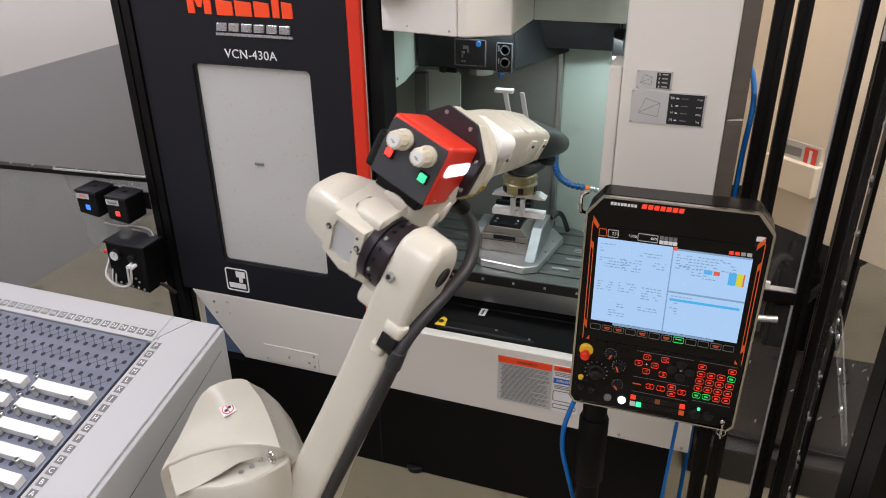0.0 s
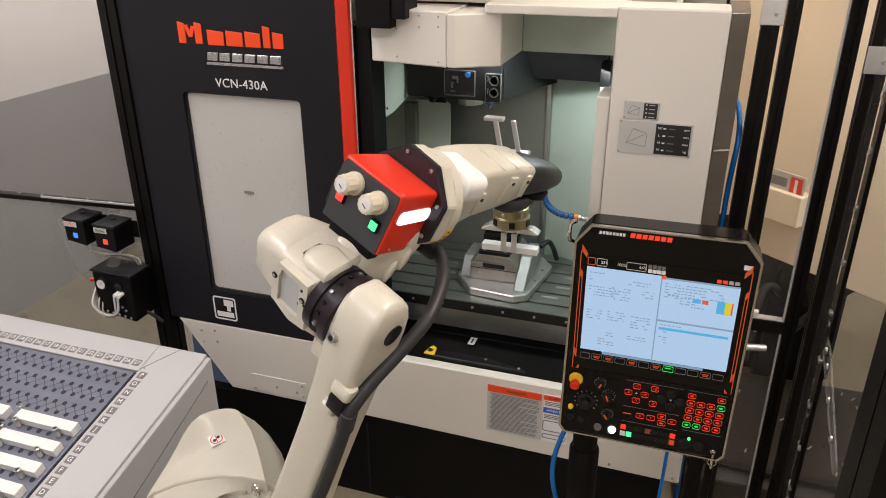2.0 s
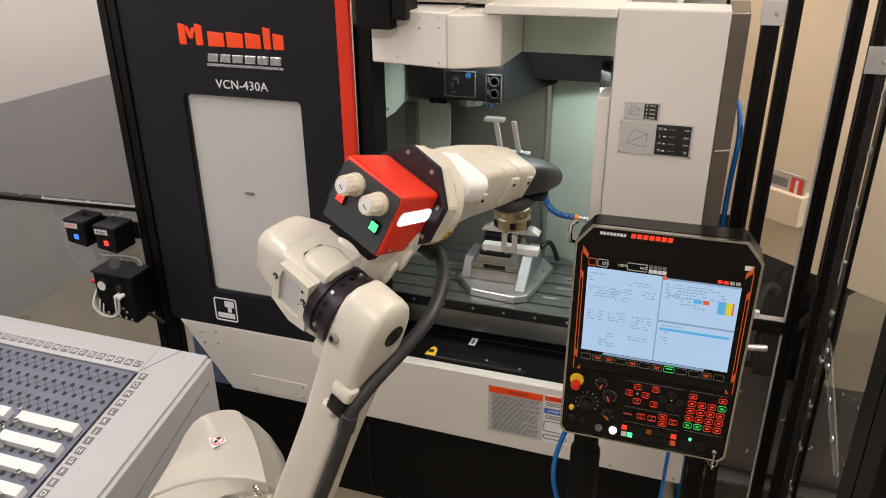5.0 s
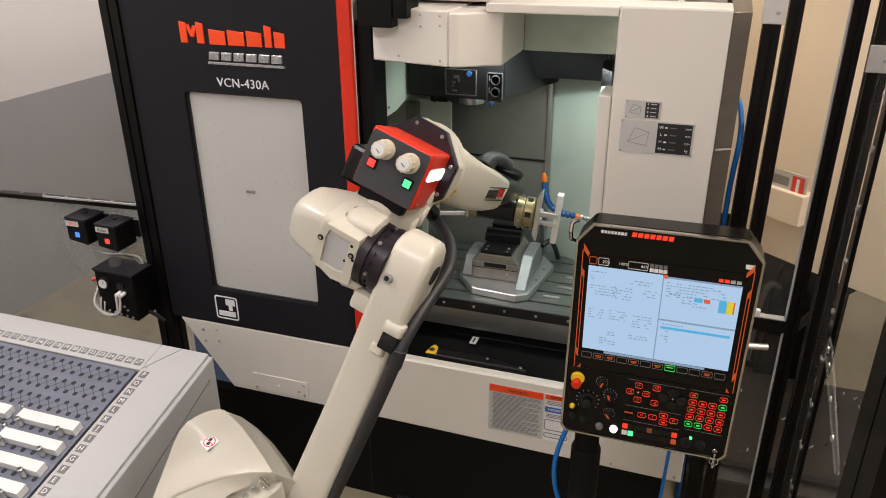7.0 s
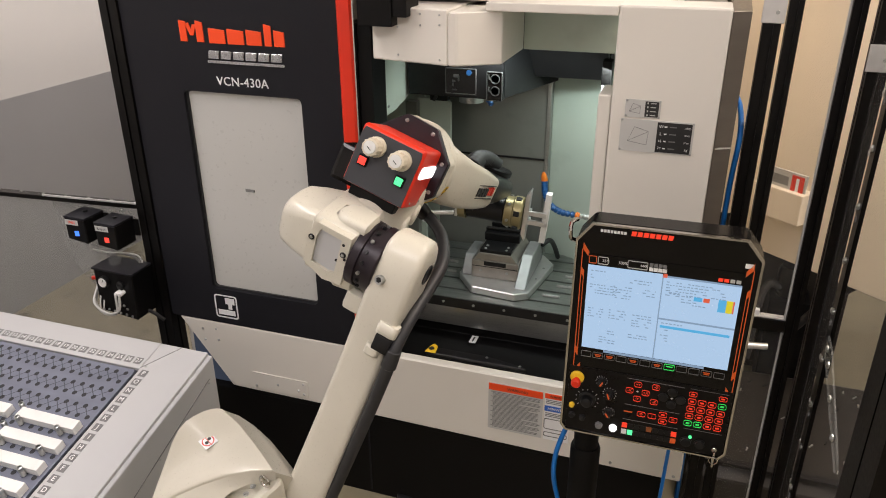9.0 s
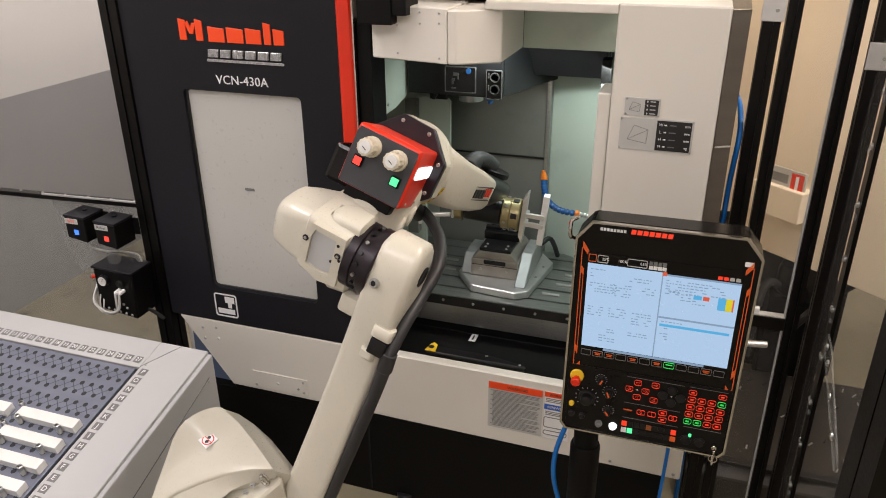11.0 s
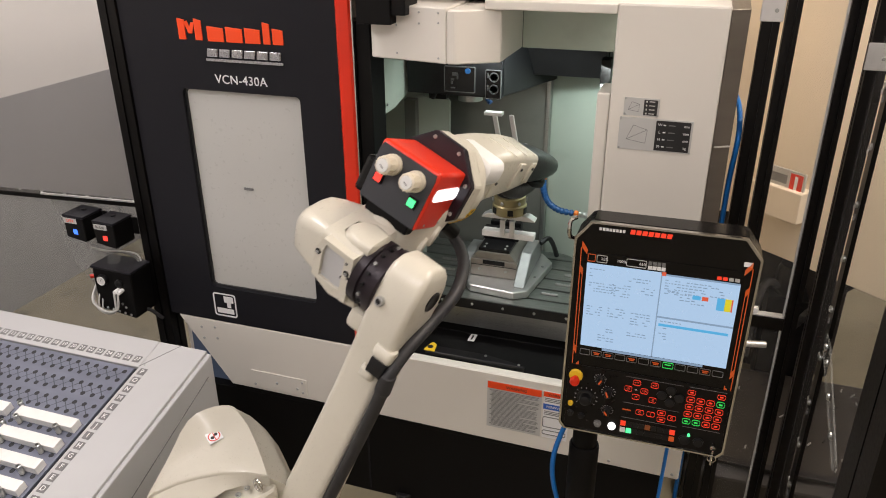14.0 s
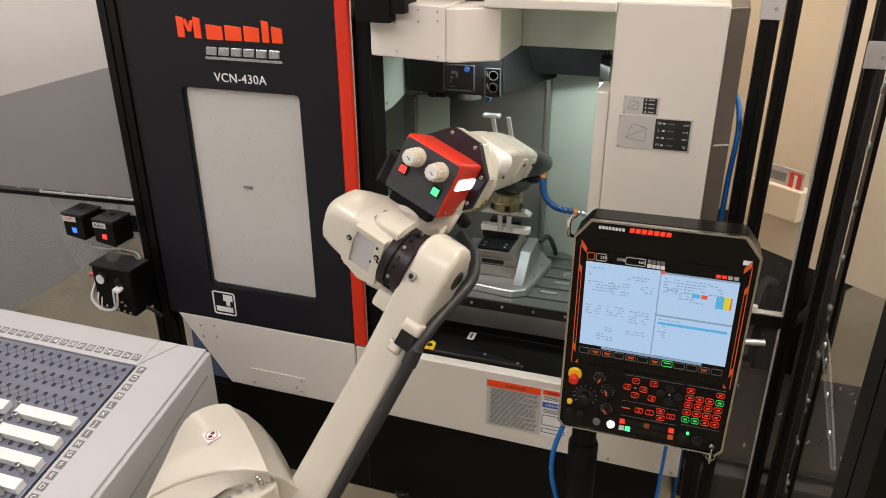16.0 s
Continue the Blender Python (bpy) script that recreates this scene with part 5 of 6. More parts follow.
def body_poses(q1, q2, q3):
    """Poses of turret, upper arm and elbow in the robot's space for the turn, the arm's lean and the elbow's pitch (degrees)."""
    a, b, c = radians(q1), radians(q2), radians(q3)
    z = Vector((0, 0, 1))
    u, v = Vector((math.cos(a), math.sin(a), 0)), Vector((-math.sin(a), math.cos(a), 0))
    d2 = math.sin(b) * u + math.cos(b) * z
    o3 = REACH * u + ARM_LEN * d2
    e2 = math.cos(b) * u - math.sin(b) * z
    d3, w3 = math.cos(c) * u + math.sin(c) * z, -math.sin(c) * u + math.cos(c) * z

    def mat(x, y, zz, o):
        m = Matrix((x, y, zz)).transposed().to_4x4()
        m.translation = o
        return Matrix.Translation(SHOULDER) @ LEAN @ m
    return mat(u, v, z, Vector((0, 0, 0))), mat(e2, v, d2, o3), mat(d3, v, w3, o3)


def section(c, ax, ay, w, h, k, n=3):
    """A rectangle w by h with rounded corners k, in the plane of ax and ay."""
    return [Vector(c) + Vector(ax) * p + Vector(ay) * q for p, q in rounded(-w / 2, w / 2, -h / 2, h / 2, k, n)]


X, Y, Z = Vector((1, 0, 0)), Vector((0, 1, 0)), Vector((0, 0, 1))
FOREARM_AT = Matrix.Translation((0.225, -0.046, 0.173)) @ pose(0, 0, 0, 0, 20.86, -5.5)   # in the elbow's space, x along the forearm


def lpart(name, bm, mat, parent, label="", smooth=True):
    return part(name, bm, mat, parent, label, smooth=smooth, local=True)


def build_robot():
    rb = thing("industrial_robot", BASE, "cream six-axis robot arm holding a metal blank in a double gripper", "robot")
    axis = LEAN @ Vector((0, 0, 1))
    foot_at = SHOULDER - axis * 0.497
    w = bmesh.new()
    lo = [w.verts.new((foot_at.x + a * 0.2, foot_at.y + b * 0.2, 0.0)) for a, b in ((-1, -1), (1, -1), (1, 1), (-1, 1))]
    hi = [w.verts.new((v.co.x, v.co.y, foot_at.z - ((v.co.x - foot_at.x) * axis.x + (v.co.y - foot_at.y) * axis.y) / axis.z)) for v in lo]
    w.faces.new(lo), w.faces.new(hi)
    for k in range(4):
        w.faces.new((lo[k], lo[(k + 1) % 4], hi[(k + 1) % 4], hi[k]))
    bevel(w, 0.004)
    lpart("wedge_stand", w, TABLE_WHITE, rb, "light grey wedge stand under the robot", False)
    lpart("pedestal", lathe(((0.19, 0.002), (0.19, 0.03), (0.16, 0.05), (0.15, 0.20), (0.17, 0.27)), foot_at, SHOULDER, 32), ROBOT, rb)
    # turret with its big rounded motor cover; axes: x forward, y to the left, z up from the shoulder's height
    tur = lpart("turret", lathe(((0.17, -0.24), (0.19, -0.20), (0.19, -0.02), (0.15, 0.02)), (0, 0, -0.0), (0, 0, 1), 32), ROBOT, rb)
    crease = ((0.098, -0.201), (0.044, -0.151), (-0.035, -0.105), (-0.126, -0.078), (-0.219, -0.061), (-0.33, -0.06))
    foot = ((0.100, -0.19), (0.045, -0.147), (-0.035, -0.132), (-0.126, -0.150), (-0.219, -0.160), (-0.33, -0.16))
    rim = ((-0.375, -0.08), (-0.345, -0.045), (-0.276, 0.021), (-0.238, 0.052), (-0.153, 0.113), (-0.090, 0.158), (-0.029, 0.194), (0.015, 0.211), (0.052, 0.217), (0.085, 0.216), (0.107, 0.210), (0.124, 0.200), (0.132, 0.186), (0.131, 0.172), (0.122, 0.076), (0.113, -0.02), (0.107, -0.107))
    plan = crease + rim
    mid = Vector((-0.07, 0.05, 0.0))

    def shrunk(k, z):
        return [Vector((mid.x + (x - mid.x) * k, mid.y + (y - mid.y) * k, z)) for x, y in plan]
    def domed(v):
        """The cover falls away to the back, climbs to its far corner and widens at the foot of its front."""
        back, side = max(0.0, 0.03 - v.x), max(0.0, v.y - 0.02)
        d = 0.46 * back * back / (back + 0.10) - 0.62 * side * side / (side + 0.12) if v.z > -0.1 else 0.0
        w = 0.75 * min(0.12, 0.215 - v.z) if v.x > 0.09 and v.z < 0.203 else 0.0
        return Vector((v.x + 0.75 * d + w, v.y + 0.95 * d, v.z - d))

    lpart("shoulder_cover", loft([[domed(v) for v in shrunk(k, z)] for k, z in ((1.0, -0.30), (1.0, 0.08), (1.0, 0.15), (1.0, 0.205), (0.993, 0.2105), (0.978, 0.2135), (0.92, 0.2148), (0.86, 0.2157), (0.80, 0.2165), (0.72, 0.217), (0.64, 0.2175), (0.55, 0.218), (0.45, 0.2185), (0.35, 0.2187), (0.25, 0.219), (0.15, 0.219), (0.05, 0.219))]), ROBOT, tur, "rounded cream shoulder cover")
    led = bmesh.new()
    rows = []
    for f, z in ((0.0, 0.203), (0.25, 0.190), (0.6, 0.172), (1.0, 0.1605)):
        rows.append([led.verts.new((c[0] + (d[0] - c[0]) * f, c[1] + (d[1] - c[1]) * f, z)) for c, d in zip(crease, foot)])
    for r0, r1 in zip(rows, rows[1:]):
        for i in range(len(crease) - 1):
            led.faces.new((r0[i], r1[i], r1[i + 1], r0[i + 1]))
    prism(((0.128, -0.130), (0.116, -0.205), (0.09, -0.215), (-0.025, -0.237), (-0.14, -0.215), (-0.33, -0.13), (-0.34, -0.06), (-0.20, -0.06), (0.05, -0.08)), "z", -0.02, 0.16, 0.008, led)
    for v in led.verts:
        v.co = domed(v.co) if v.co.x < 0.0 else v.co
    lpart("front_ledge", led, ROBOT, tur, "lower front ledge of the shoulder")
    lpart("lifting_eye", hose([(0.063 + 0.006 * math.sin(a), -0.188 - 0.016 * math.sin(a), 0.180 + 0.020 * math.cos(a)) for a in [k * 2 * math.pi / 14 for k in range(15)]], 0.0055, 8, 2), CHROME, tur)
    for x, y in ((0.032, -0.160), (0.0, -0.174), (-0.037, -0.181)):
        lpart("screw", lathe(((0.010, 0.0), (0.010, 0.002), (0.007, 0.002), (0.006, 0.006), (0.002, 0.006)), (x, y, 0.159), (x, y, 1.159), 14), STEEL, tur)
    # no-step sign on the cover
    at = Vector((-0.006, 0.0625, 0.2275))
    sg = Matrix.Translation(at) @ pose(0, 0, 0, 10, -7, 5) @ Matrix.Scale(0.80, 4)
    lpart("sign", moved(box(-0.03, 0.03, -0.03, 0.03, -0.003, 0.001, 0), sg), LABEL_WHITE, tur, "white no-step sign with a red ring", False)
    lpart("sign_ring", moved(lathe(((0.026, 0.001), (0.026, 0.0018), (0.022, 0.0018), (0.022, 0.001)), (0, 0, 0), (0, 0, 1), 24), sg), RED, tur)
    lpart("sign_disc", moved(lathe(((0.0215, 0.001), (0.0215, 0.0024)), (0, 0, 0), (0, 0, 1), 24), sg), LABEL_WHITE, tur)
    for s in (-1, 1):
        lpart("sign_mark", moved(lathe(((0.008, 0.001), (0.008, 0.0032), (0.003, 0.0032)), (s * 0.009, s * 0.005, 0), (s * 0.009, s * 0.005, 1), 10), sg), LABEL_BLACK, tur)
    lpart("sign_mark", moved(box(-0.0015, 0.0015, -0.022, 0.022, 0.0012, 0.0038, 0), sg), RED, tur)

    # the cover was drawn upright: set it on the leaning axis
    drawn = Matrix.Translation((-1.334, -0.723, 0.551)) @ pose(0, 0, 0, 0, 0, 44.7)
    near = Matrix.Translation((0, -2.362, 2.4)) @ Matrix.Scale(0.887, 4) @ Matrix.Translation((0, 2.362, -2.4))
    seat = (Matrix.Translation(BASE) @ body_poses(71.54, 0, 0)[0]).inverted() @ near @ drawn
    for ob in (tur, *tur.children):
        ob.data.transform(seat)
    lpart("shoulder_casting", lathe(((0.15, -0.22), (0.17, -0.20), (0.17, -0.05), (0.13, 0.0)), (0, 0, 0), (0, 0, 1), 32), ROBOT, tur)
    lpart("shoulder_flange", rod((REACH, -0.15, 0), (REACH, 0.13, 0), 0.12, 32), PURPLE, tur, "dark shoulder joint drum")

    # upper arm; axes: x across it, y to the left, z up along it to the elbow's axis
    arm = lpart("upper_arm", loft([section((-0.055 + dx, -0.218, z), X, Y, w, h, k, 4) for z, dx, w, h, k in (
        (0.124, 0.0, 0.050, 0.080, 0.014), (0.117, 0.0, 0.084, 0.098, 0.016), (0.098, 0.0, 0.120, 0.110, 0.018), (0.065, 0.0, 0.148, 0.116, 0.018), (0.02, 0.0, 0.160, 0.118, 0.018), (-0.04, 0.0, 0.160, 0.118, 0.018),
        (-0.10, 0.0, 0.146, 0.118, 0.018), (-0.18, 0.0, 0.130, 0.118, 0.018), (-0.32, 0.004, 0.122, 0.118, 0.018), (-0.50, 0.006, 0.130, 0.120, 0.020), (-0.70, 0.012, 0.150, 0.124, 0.022), (-0.86, 0.03, 0.20, 0.13, 0.03), (-0.98, 0.05, 0.235, 0.13, 0.05), (-1.07, 0.05, 0.19, 0.12, 0.05), (-1.11, 0.05, 0.10, 0.10, 0.04))]), ROBOT, rb, "long cream upper arm casting")
    lpart("shoulder_hub", rod((0, -0.29, -ARM_LEN), (0, -0.155, -ARM_LEN), 0.105, 32), ROBOT, arm)
    lpart("hub_hole", lathe(((0.029, -0.004), (0.029, 0.0025), (0.025, 0.003), (0.022, 0.001)), (-0.034, -0.2765, 0.030), (-0.034, -1, 0.030), 24), BLACK_OXIDE, arm, "dark hole in the arm's head")
    for p, d in (((-0.132, -0.192, 0.0), (-0.9, 0.15, 0.1)),):
        lpart("plug", rod(p, Vector(p) + Vector(d).normalized() * 0.014, 0.013, 16), STEEL, arm)
        lpart("plug_socket", rod(Vector(p) + Vector(d).normalized() * 0.0135, Vector(p) + Vector(d).normalized() * 0.015, 0.008, 6), BLACK_OXIDE, arm)
    lpart("boss", loft([section((-0.055, -0.135, z), X, Y, w, 0.07, 0.014) for z, w in ((-0.150, 0.05), (-0.135, 0.065), (-0.100, 0.06), (-0.090, 0.03))]), ROBOT, arm)
    lpart("clip_boss", loft([section((-0.118, -0.258, z), X, Y, w, 0.058, 0.012) for z, w in ((-0.137, 0.040), (-0.128, 0.048), (-0.112, 0.046), (-0.104, 0.034))]), ROBOT, arm)
    lpart("clip_boss", loft([section((-0.118, -0.240, z), X, Y, w, 0.042, 0.012) for z, w in ((-0.212, 0.030), (-0.205, 0.044), (-0.186, 0.044), (-0.180, 0.030))]), ROBOT, arm)
    lpart("cable_clip", box(-0.142, -0.10, -0.284, -0.236, -0.185, -0.138, 0.005), BLACK_OXIDE, arm, "black cable clip")
    lpart("cable_sleeve", rod((-0.122, -0.2945, -0.165), (-0.118, -0.298, -0.222), 0.0215, 16), RUBBER, arm)
    lpart("cable", hose(((0.298, -0.122, 0.072), (0.268, -0.175, 0.062), (0.200, -0.230, 0.052), (0.105, -0.276, 0.020), (0.020, -0.284, -0.045), (-0.070, -0.289, -0.105), (-0.122, -0.295, -0.170), (-0.116, -0.298, -0.25), (-0.102, -0.296, -0.43), (-0.092, -0.292, -0.70), (-0.085, -0.29, -1.0)), 0.0178, 14, 8), RUBBER, arm, "thick black cable looping along the arm")

    # elbow casting; axes: x forward, y to the left along the joint, z up from the elbow's axis
    elb = lpart("elbow", loft([section((x, y, z), X, Z, w, h, k, 5) for y, x, z, w, h, k in (
        (0.150, -0.024, 0.014, 0.085, 0.085, 0.030), (0.146, -0.023, 0.014, 0.120, 0.120, 0.036), (0.134, -0.021, 0.014, 0.144, 0.140, 0.036), (0.095, -0.018, 0.015, 0.162, 0.158, 0.034), (0.042, -0.014, 0.016, 0.176, 0.174, 0.030),
        (0.036, -0.013, 0.016, 0.192, 0.186, 0.026), (-0.060, -0.012, 0.018, 0.196, 0.196, 0.026), (-0.088, -0.014, 0.018, 0.190, 0.190, 0.034), (-0.098, -0.016, 0.018, 0.168, 0.168, 0.050))]), ROBOT, rb, "cream elbow casting with a motor cover")
    lid = [(-0.086, -0.052), (-0.030, -0.062), (0.036, -0.034), (0.036, 0.060), (0.014, 0.104), (-0.086, 0.104)]
    hole = [(-0.060, -0.024), (-0.040, -0.030), (0.012, -0.024), (0.012, 0.060), (0.004, 0.088), (-0.060, 0.086)]
    lpart("lid_frame", framed(lid, hole, "x", -0.126, -0.100), ROBOT, elb, "raised frame on the motor housing", False)
    lpart("lid", prism(hole, "x", -0.1185, -0.110, 0.001), TABLE_WHITE, elb, "plain grey lid", False)
    for y, z in ((0.025, 0.052), (-0.073, 0.046)):
        lpart("plug", rod((-0.125, y, z), (-0.1295, y, z), 0.0085, 14), BLACK_OXIDE, elb)
        lpart("screw", rod((-0.129, y, z), (-0.1305, y, z), 0.005, 6), STEEL, elb)
    for y, z in ((-0.068, 0.076), (-0.080, 0.034), (-0.055, 0.014)):
        lpart("screw", rod((-0.125 if y < -0.06 else -0.118, y, z), (-0.128 if y < -0.06 else -0.121, y, z), 0.0042, 10), BLACK_OXIDE, elb)
    lpart("elbow_lobe", loft([section((-0.075, y, -0.045), X, Z, w, h, 0.026, 4) for y, w, h in ((-0.112, 0.045, 0.05), (-0.106, 0.07, 0.075), (-0.06, 0.085, 0.082), (-0.036, 0.070, 0.06), (-0.030, 0.04, 0.04))]), ROBOT, elb)
    lpart("top_boss", loft([section((-0.045, y, 0.108), X, Z, w, h, 0.020, 4) for y, w, h in ((-0.106, 0.06, 0.035), (-0.100, 0.09, 0.050), (-0.050, 0.10, 0.052), (-0.020, 0.085, 0.036), (-0.004, 0.05, 0.02))]), ROBOT, elb)
    hub = (-0.045, 0.024)
    lpart("joint_drum", lathe(((0.092, 0.0), (0.096, 0.004), (0.096, 0.026), (0.087, 0.028), (0.087, 0.052), (0.094, 0.054), (0.094, 0.078)), (hub[0], -0.168, hub[1]), (hub[0], 1, hub[1]), 40), PURPLE, elb, "dark joint drum with cap screws")
    for k in range(18):
        an = 2 * math.pi * k / 18
        c, sn = math.cos(an), math.sin(an)
        lpart("screw", rod((hub[0] + c * 0.08, -0.128, hub[1] + sn * 0.08), (hub[0] + c * 0.0935, -0.128, hub[1] + sn * 0.0935), 0.0055, 8), BLACK_OXIDE if k % 3 else STEEL, elb)
    F = FOREARM_AT
    upn = Vector((0.356, 0, 0.935))
    lpart("neck", loft([section(c, upn, Y, w, h, k, 4) for c, w, h, k in (((-0.02, -0.046, 0.030), 0.17, 0.11, 0.05), ((0.05, -0.048, 0.052), 0.19, 0.14, 0.055), ((0.11, -0.05, 0.085), 0.205, 0.165, 0.06), ((0.165, -0.05, 0.095), 0.17, 0.19, 0.06), ((0.200, -0.046, 0.110), 0.13, 0.20, 0.06))]), ROBOT, elb)
    for x, y, z in ((0.10, -0.128, 0.05), (0.14, -0.135, 0.075)):
        lpart("neck_rib", loft([section((x + d, y, z + d * 0.6), upn, Y, w, 0.03, 0.008) for d, w in ((-0.012, 0.02), (-0.006, 0.05), (0.010, 0.05), (0.016, 0.02))]), ROBOT, elb)
    lpart("cable_gland", rod((0.262, -0.10, 0.030), (0.300, -0.122, -0.012), 0.024, 16), BLACK_OXIDE, elb, "black cable gland")

    def octagon(r):
        return [(r * math.cos(radians(22.5 + 45 * k)), r * math.sin(radians(22.5 + 45 * k))) for k in range(8)]
    lpart("flange", moved(prism(octagon(0.134), "x", -0.016, 0.005, 0.003), F), PURPLE, elb, "dark plum octagonal flange", False)
    lpart("flange_ring", moved(prism(octagon(0.1335), "x", 0.0055, 0.046, 0.004), F), ROBOT, elb, "cream octagonal flange ring", False)
    lpart("flange_ring", moved(lathe(((0.124, 0.044), (0.126, 0.052), (0.124, 0.078), (0.112, 0.088)), (0, 0, 0), (1, 0, 0), 40), F), ROBOT, elb)
    for k in range(8):
        a = radians(22.5 + 45 * k)
        piece("bolt", BOLT, elb, F @ Matrix.Translation((-0.016, 0.115 * math.cos(a), 0.115 * math.sin(a))) @ pose(0, 0, 0, 0, -90, 0))
    for k in range(5):
        a = radians(-45 + 8 * k)
        lpart("caution_strip", moved(box(-0.010, 0.010, -0.0092, 0.0092, 0, 0.0012, 0), F @ Matrix.Translation((0.064, -0.1258 * math.cos(a), 0.1258 * math.sin(a))) @ pose(0, 0, 0, 90 - math.degrees(a), 0, 0)), YELLOW, elb, "yellow caution strip", False)
        lpart("caution_mark", moved(box(-0.003, 0.003, -0.0045, 0.0045, 0.0013, 0.002, 0), F @ Matrix.Translation((0.064, -0.1258 * math.cos(a), 0.1258 * math.sin(a))) @ pose(0, 0, 0, 90 - math.degrees(a), 0, 0)), LABEL_BLACK, elb, "", False)

    # red control box on the elbow: slanted dark faceplate, red shell behind it
    bx = new("control_box")
    bx.parent = rb
    bx["label"] = "red control box with two regulator knobs and pilot lights"
    tl, bl, tr, br = Vector((0.094, 0.052, 0.306)), Vector((0.032, 0.052, 0.148)), Vector((0.094, -0.138, 0.306)), Vector((0.032, -0.138, 0.148))
    back = Vector((0.150, 0.0, -0.066))
    q = bmesh.new()
    vs = [q.verts.new(p) for p in (tl, tr, br, bl, tl + back, tr + back, br + back, bl + back)]
    for f in ((0, 1, 2, 3), (4, 5, 6, 7), (0, 1, 5, 4), (1, 2, 6, 5), (2, 3, 7, 6), (3, 0, 4, 7)):
        q.faces.new([vs[i] for i in f])
    bmesh.ops.recalc_face_normals(q, faces=q.faces)
    bevel(q, 0.012, 3)
    lpart("shell", q, RED, bx, "orange red steel shell")
    ex, ey = (tr - tl), (bl - tl)
    nx, ny = ex.normalized(), ey.normalized()
    nz = nx.cross(ny).normalized()
    if nz.x > 0:
        nz = -nz

    def on_face(s, t, h=0.0):
        return tl + ex * s + ey * t + nz * h
    fp = bmesh.new()
    cs = [(0.05, 0.06), (0.95, 0.06), (0.97, 0.15), (0.97, 0.98), (0.03, 0.98), (0.02, 0.15)]
    lo = [fp.verts.new(on_face(s, t, -0.002)) for s, t in cs]
    hi = [fp.verts.new(on_face(s, t, 0.003)) for s, t in cs]
    fp.faces.new(lo), fp.faces.new(hi)
    for i in range(6):
        fp.faces.new((lo[i], lo[(i + 1) % 6], hi[(i + 1) % 6], hi[i]))
    lpart("faceplate", fp, BOX_GREY, bx, "anthracite faceplate", False)
    for s, t in ((0.31, 0.285), (0.725, 0.30)):
        k1 = on_face(s, t, 0.003)
        kn = lpart("regulator_knob", lathe(((0.028, 0), (0.028, 0.011), (0.022, 0.013), (0.0215, 0.022), (0.0245, 0.024), (0.0225, 0.050), (0.019, 0.052)), k1, k1 + nz, 20), CREAM_KNOB, bx, "ribbed cream regulator knob")
        for a in range(12):
            an = a * math.pi / 6
            d = nx * math.cos(an) + ny * math.sin(an)
            lpart("knob_rib", rod(k1 + d * 0.0235 + nz * 0.025, k1 + d * 0.0222 + nz * 0.049, 0.0022, 6), CREAM_KNOB, bx)
        lpart("knob_dial", rod(k1 + nz * 0.0521, k1 + nz * 0.054, 0.0175, 20), GAUGE, bx, "small white dial")
        lpart("knob_needle", rod(k1 + nz * 0.0545 - nx * 0.006, k1 + nz * 0.0545 + (nx + ny) * 0.006, 0.0012, 6), LABEL_BLACK, bx)
    face_m = Matrix((nx, ny, nz)).transposed().to_4x4()
    for s, t, mt in ((0.20, 0.57, LIGHT_RED), (0.81, 0.61, LIGHT_GREEN)):
        m = Matrix.Translation(on_face(s, t, 0.003)) @ face_m
        lpart("button_rim", moved(box(-0.0145, 0.0145, -0.0145, 0.0145, 0, 0.007, 0.002), m), BLACK, bx)
        lpart("push_button", moved(box(-0.0105, 0.0105, -0.0105, 0.0105, 0.007, 0.011, 0.001), m), mt, bx, "lit square push button")
    sn = (br - tr)
    side_n = back.cross(sn).normalized()
    if side_n.y > 0:
        side_n = -side_n
    lm = Matrix((back.normalized(), side_n.cross(back.normalized()), side_n)).transposed().to_4x4()
    lpart("status_lamp", moved(prism(rounded(-0.063, 0.063, -0.018, 0.018, 0.013), "z", -0.002, 0.003, 0.001), Matrix.Translation(tr + back * 0.50 + sn * 0.36 + side_n * 0.001) @ lm @ pose(0, 0, 0, 0, 0, 3)), LIGHT_WHITE, bx, "white status lamp")
    for s, t in ((0.25, 0.9), (0.72, 0.88)):
        piece("bolt", BOLT_SMALL, bx, Matrix.Translation(tr + back * s + sn * t + side_n * 0.0005) @ lm)
    lpart("bracket", moved(box(-0.07, 0.07, -0.012, 0.02, -0.05, 0.004, 0.004), Matrix.Translation(on_face(0.5, 1.06, -0.02)) @ face_m), BLACK, bx, "black mounting bracket", False)
    lpart("side_valve", moved(box(-0.05, 0.05, -0.06, 0.05, -0.12, -0.03, 0.012), Matrix.Translation(on_face(-0.16, 0.92, -0.075)) @ face_m), PANEL_BLACK, bx, "black valve block behind the box", False)

    # forearm; axes: x along it, y to the left, z up
    fa = lpart("forearm", loft([section((x, min(0.02, 0.2 * (x - 0.07)), zz), Y, Z, w, h, k) for x, zz, w, h, k in (
        (0.070, 0.0, 0.205, 0.205, 0.09), (0.10, 0.004, 0.190, 0.190, 0.060), (0.14, 0.014, 0.170, 0.175, 0.030), (0.22, 0.028, 0.152, 0.160, 0.020), (0.34, 0.042, 0.140, 0.142, 0.018), (0.42, 0.050, 0.130, 0.118, 0.018), (0.445, 0.050, 0.12, 0.104, 0.018))]), ROBOT, rb, "cream forearm casting")
    lpart("top_cover", loft([section((x, -0.012, z), Y, Z, w, h, 0.026) for x, z, w, h in ((0.078, 0.062, 0.13, 0.05), (0.092, 0.062, 0.165, 0.080), (0.165, 0.066, 0.158, 0.078), (0.18, 0.066, 0.13, 0.05))]), ROBOT_WHITE, fa, "smooth white forearm cover")
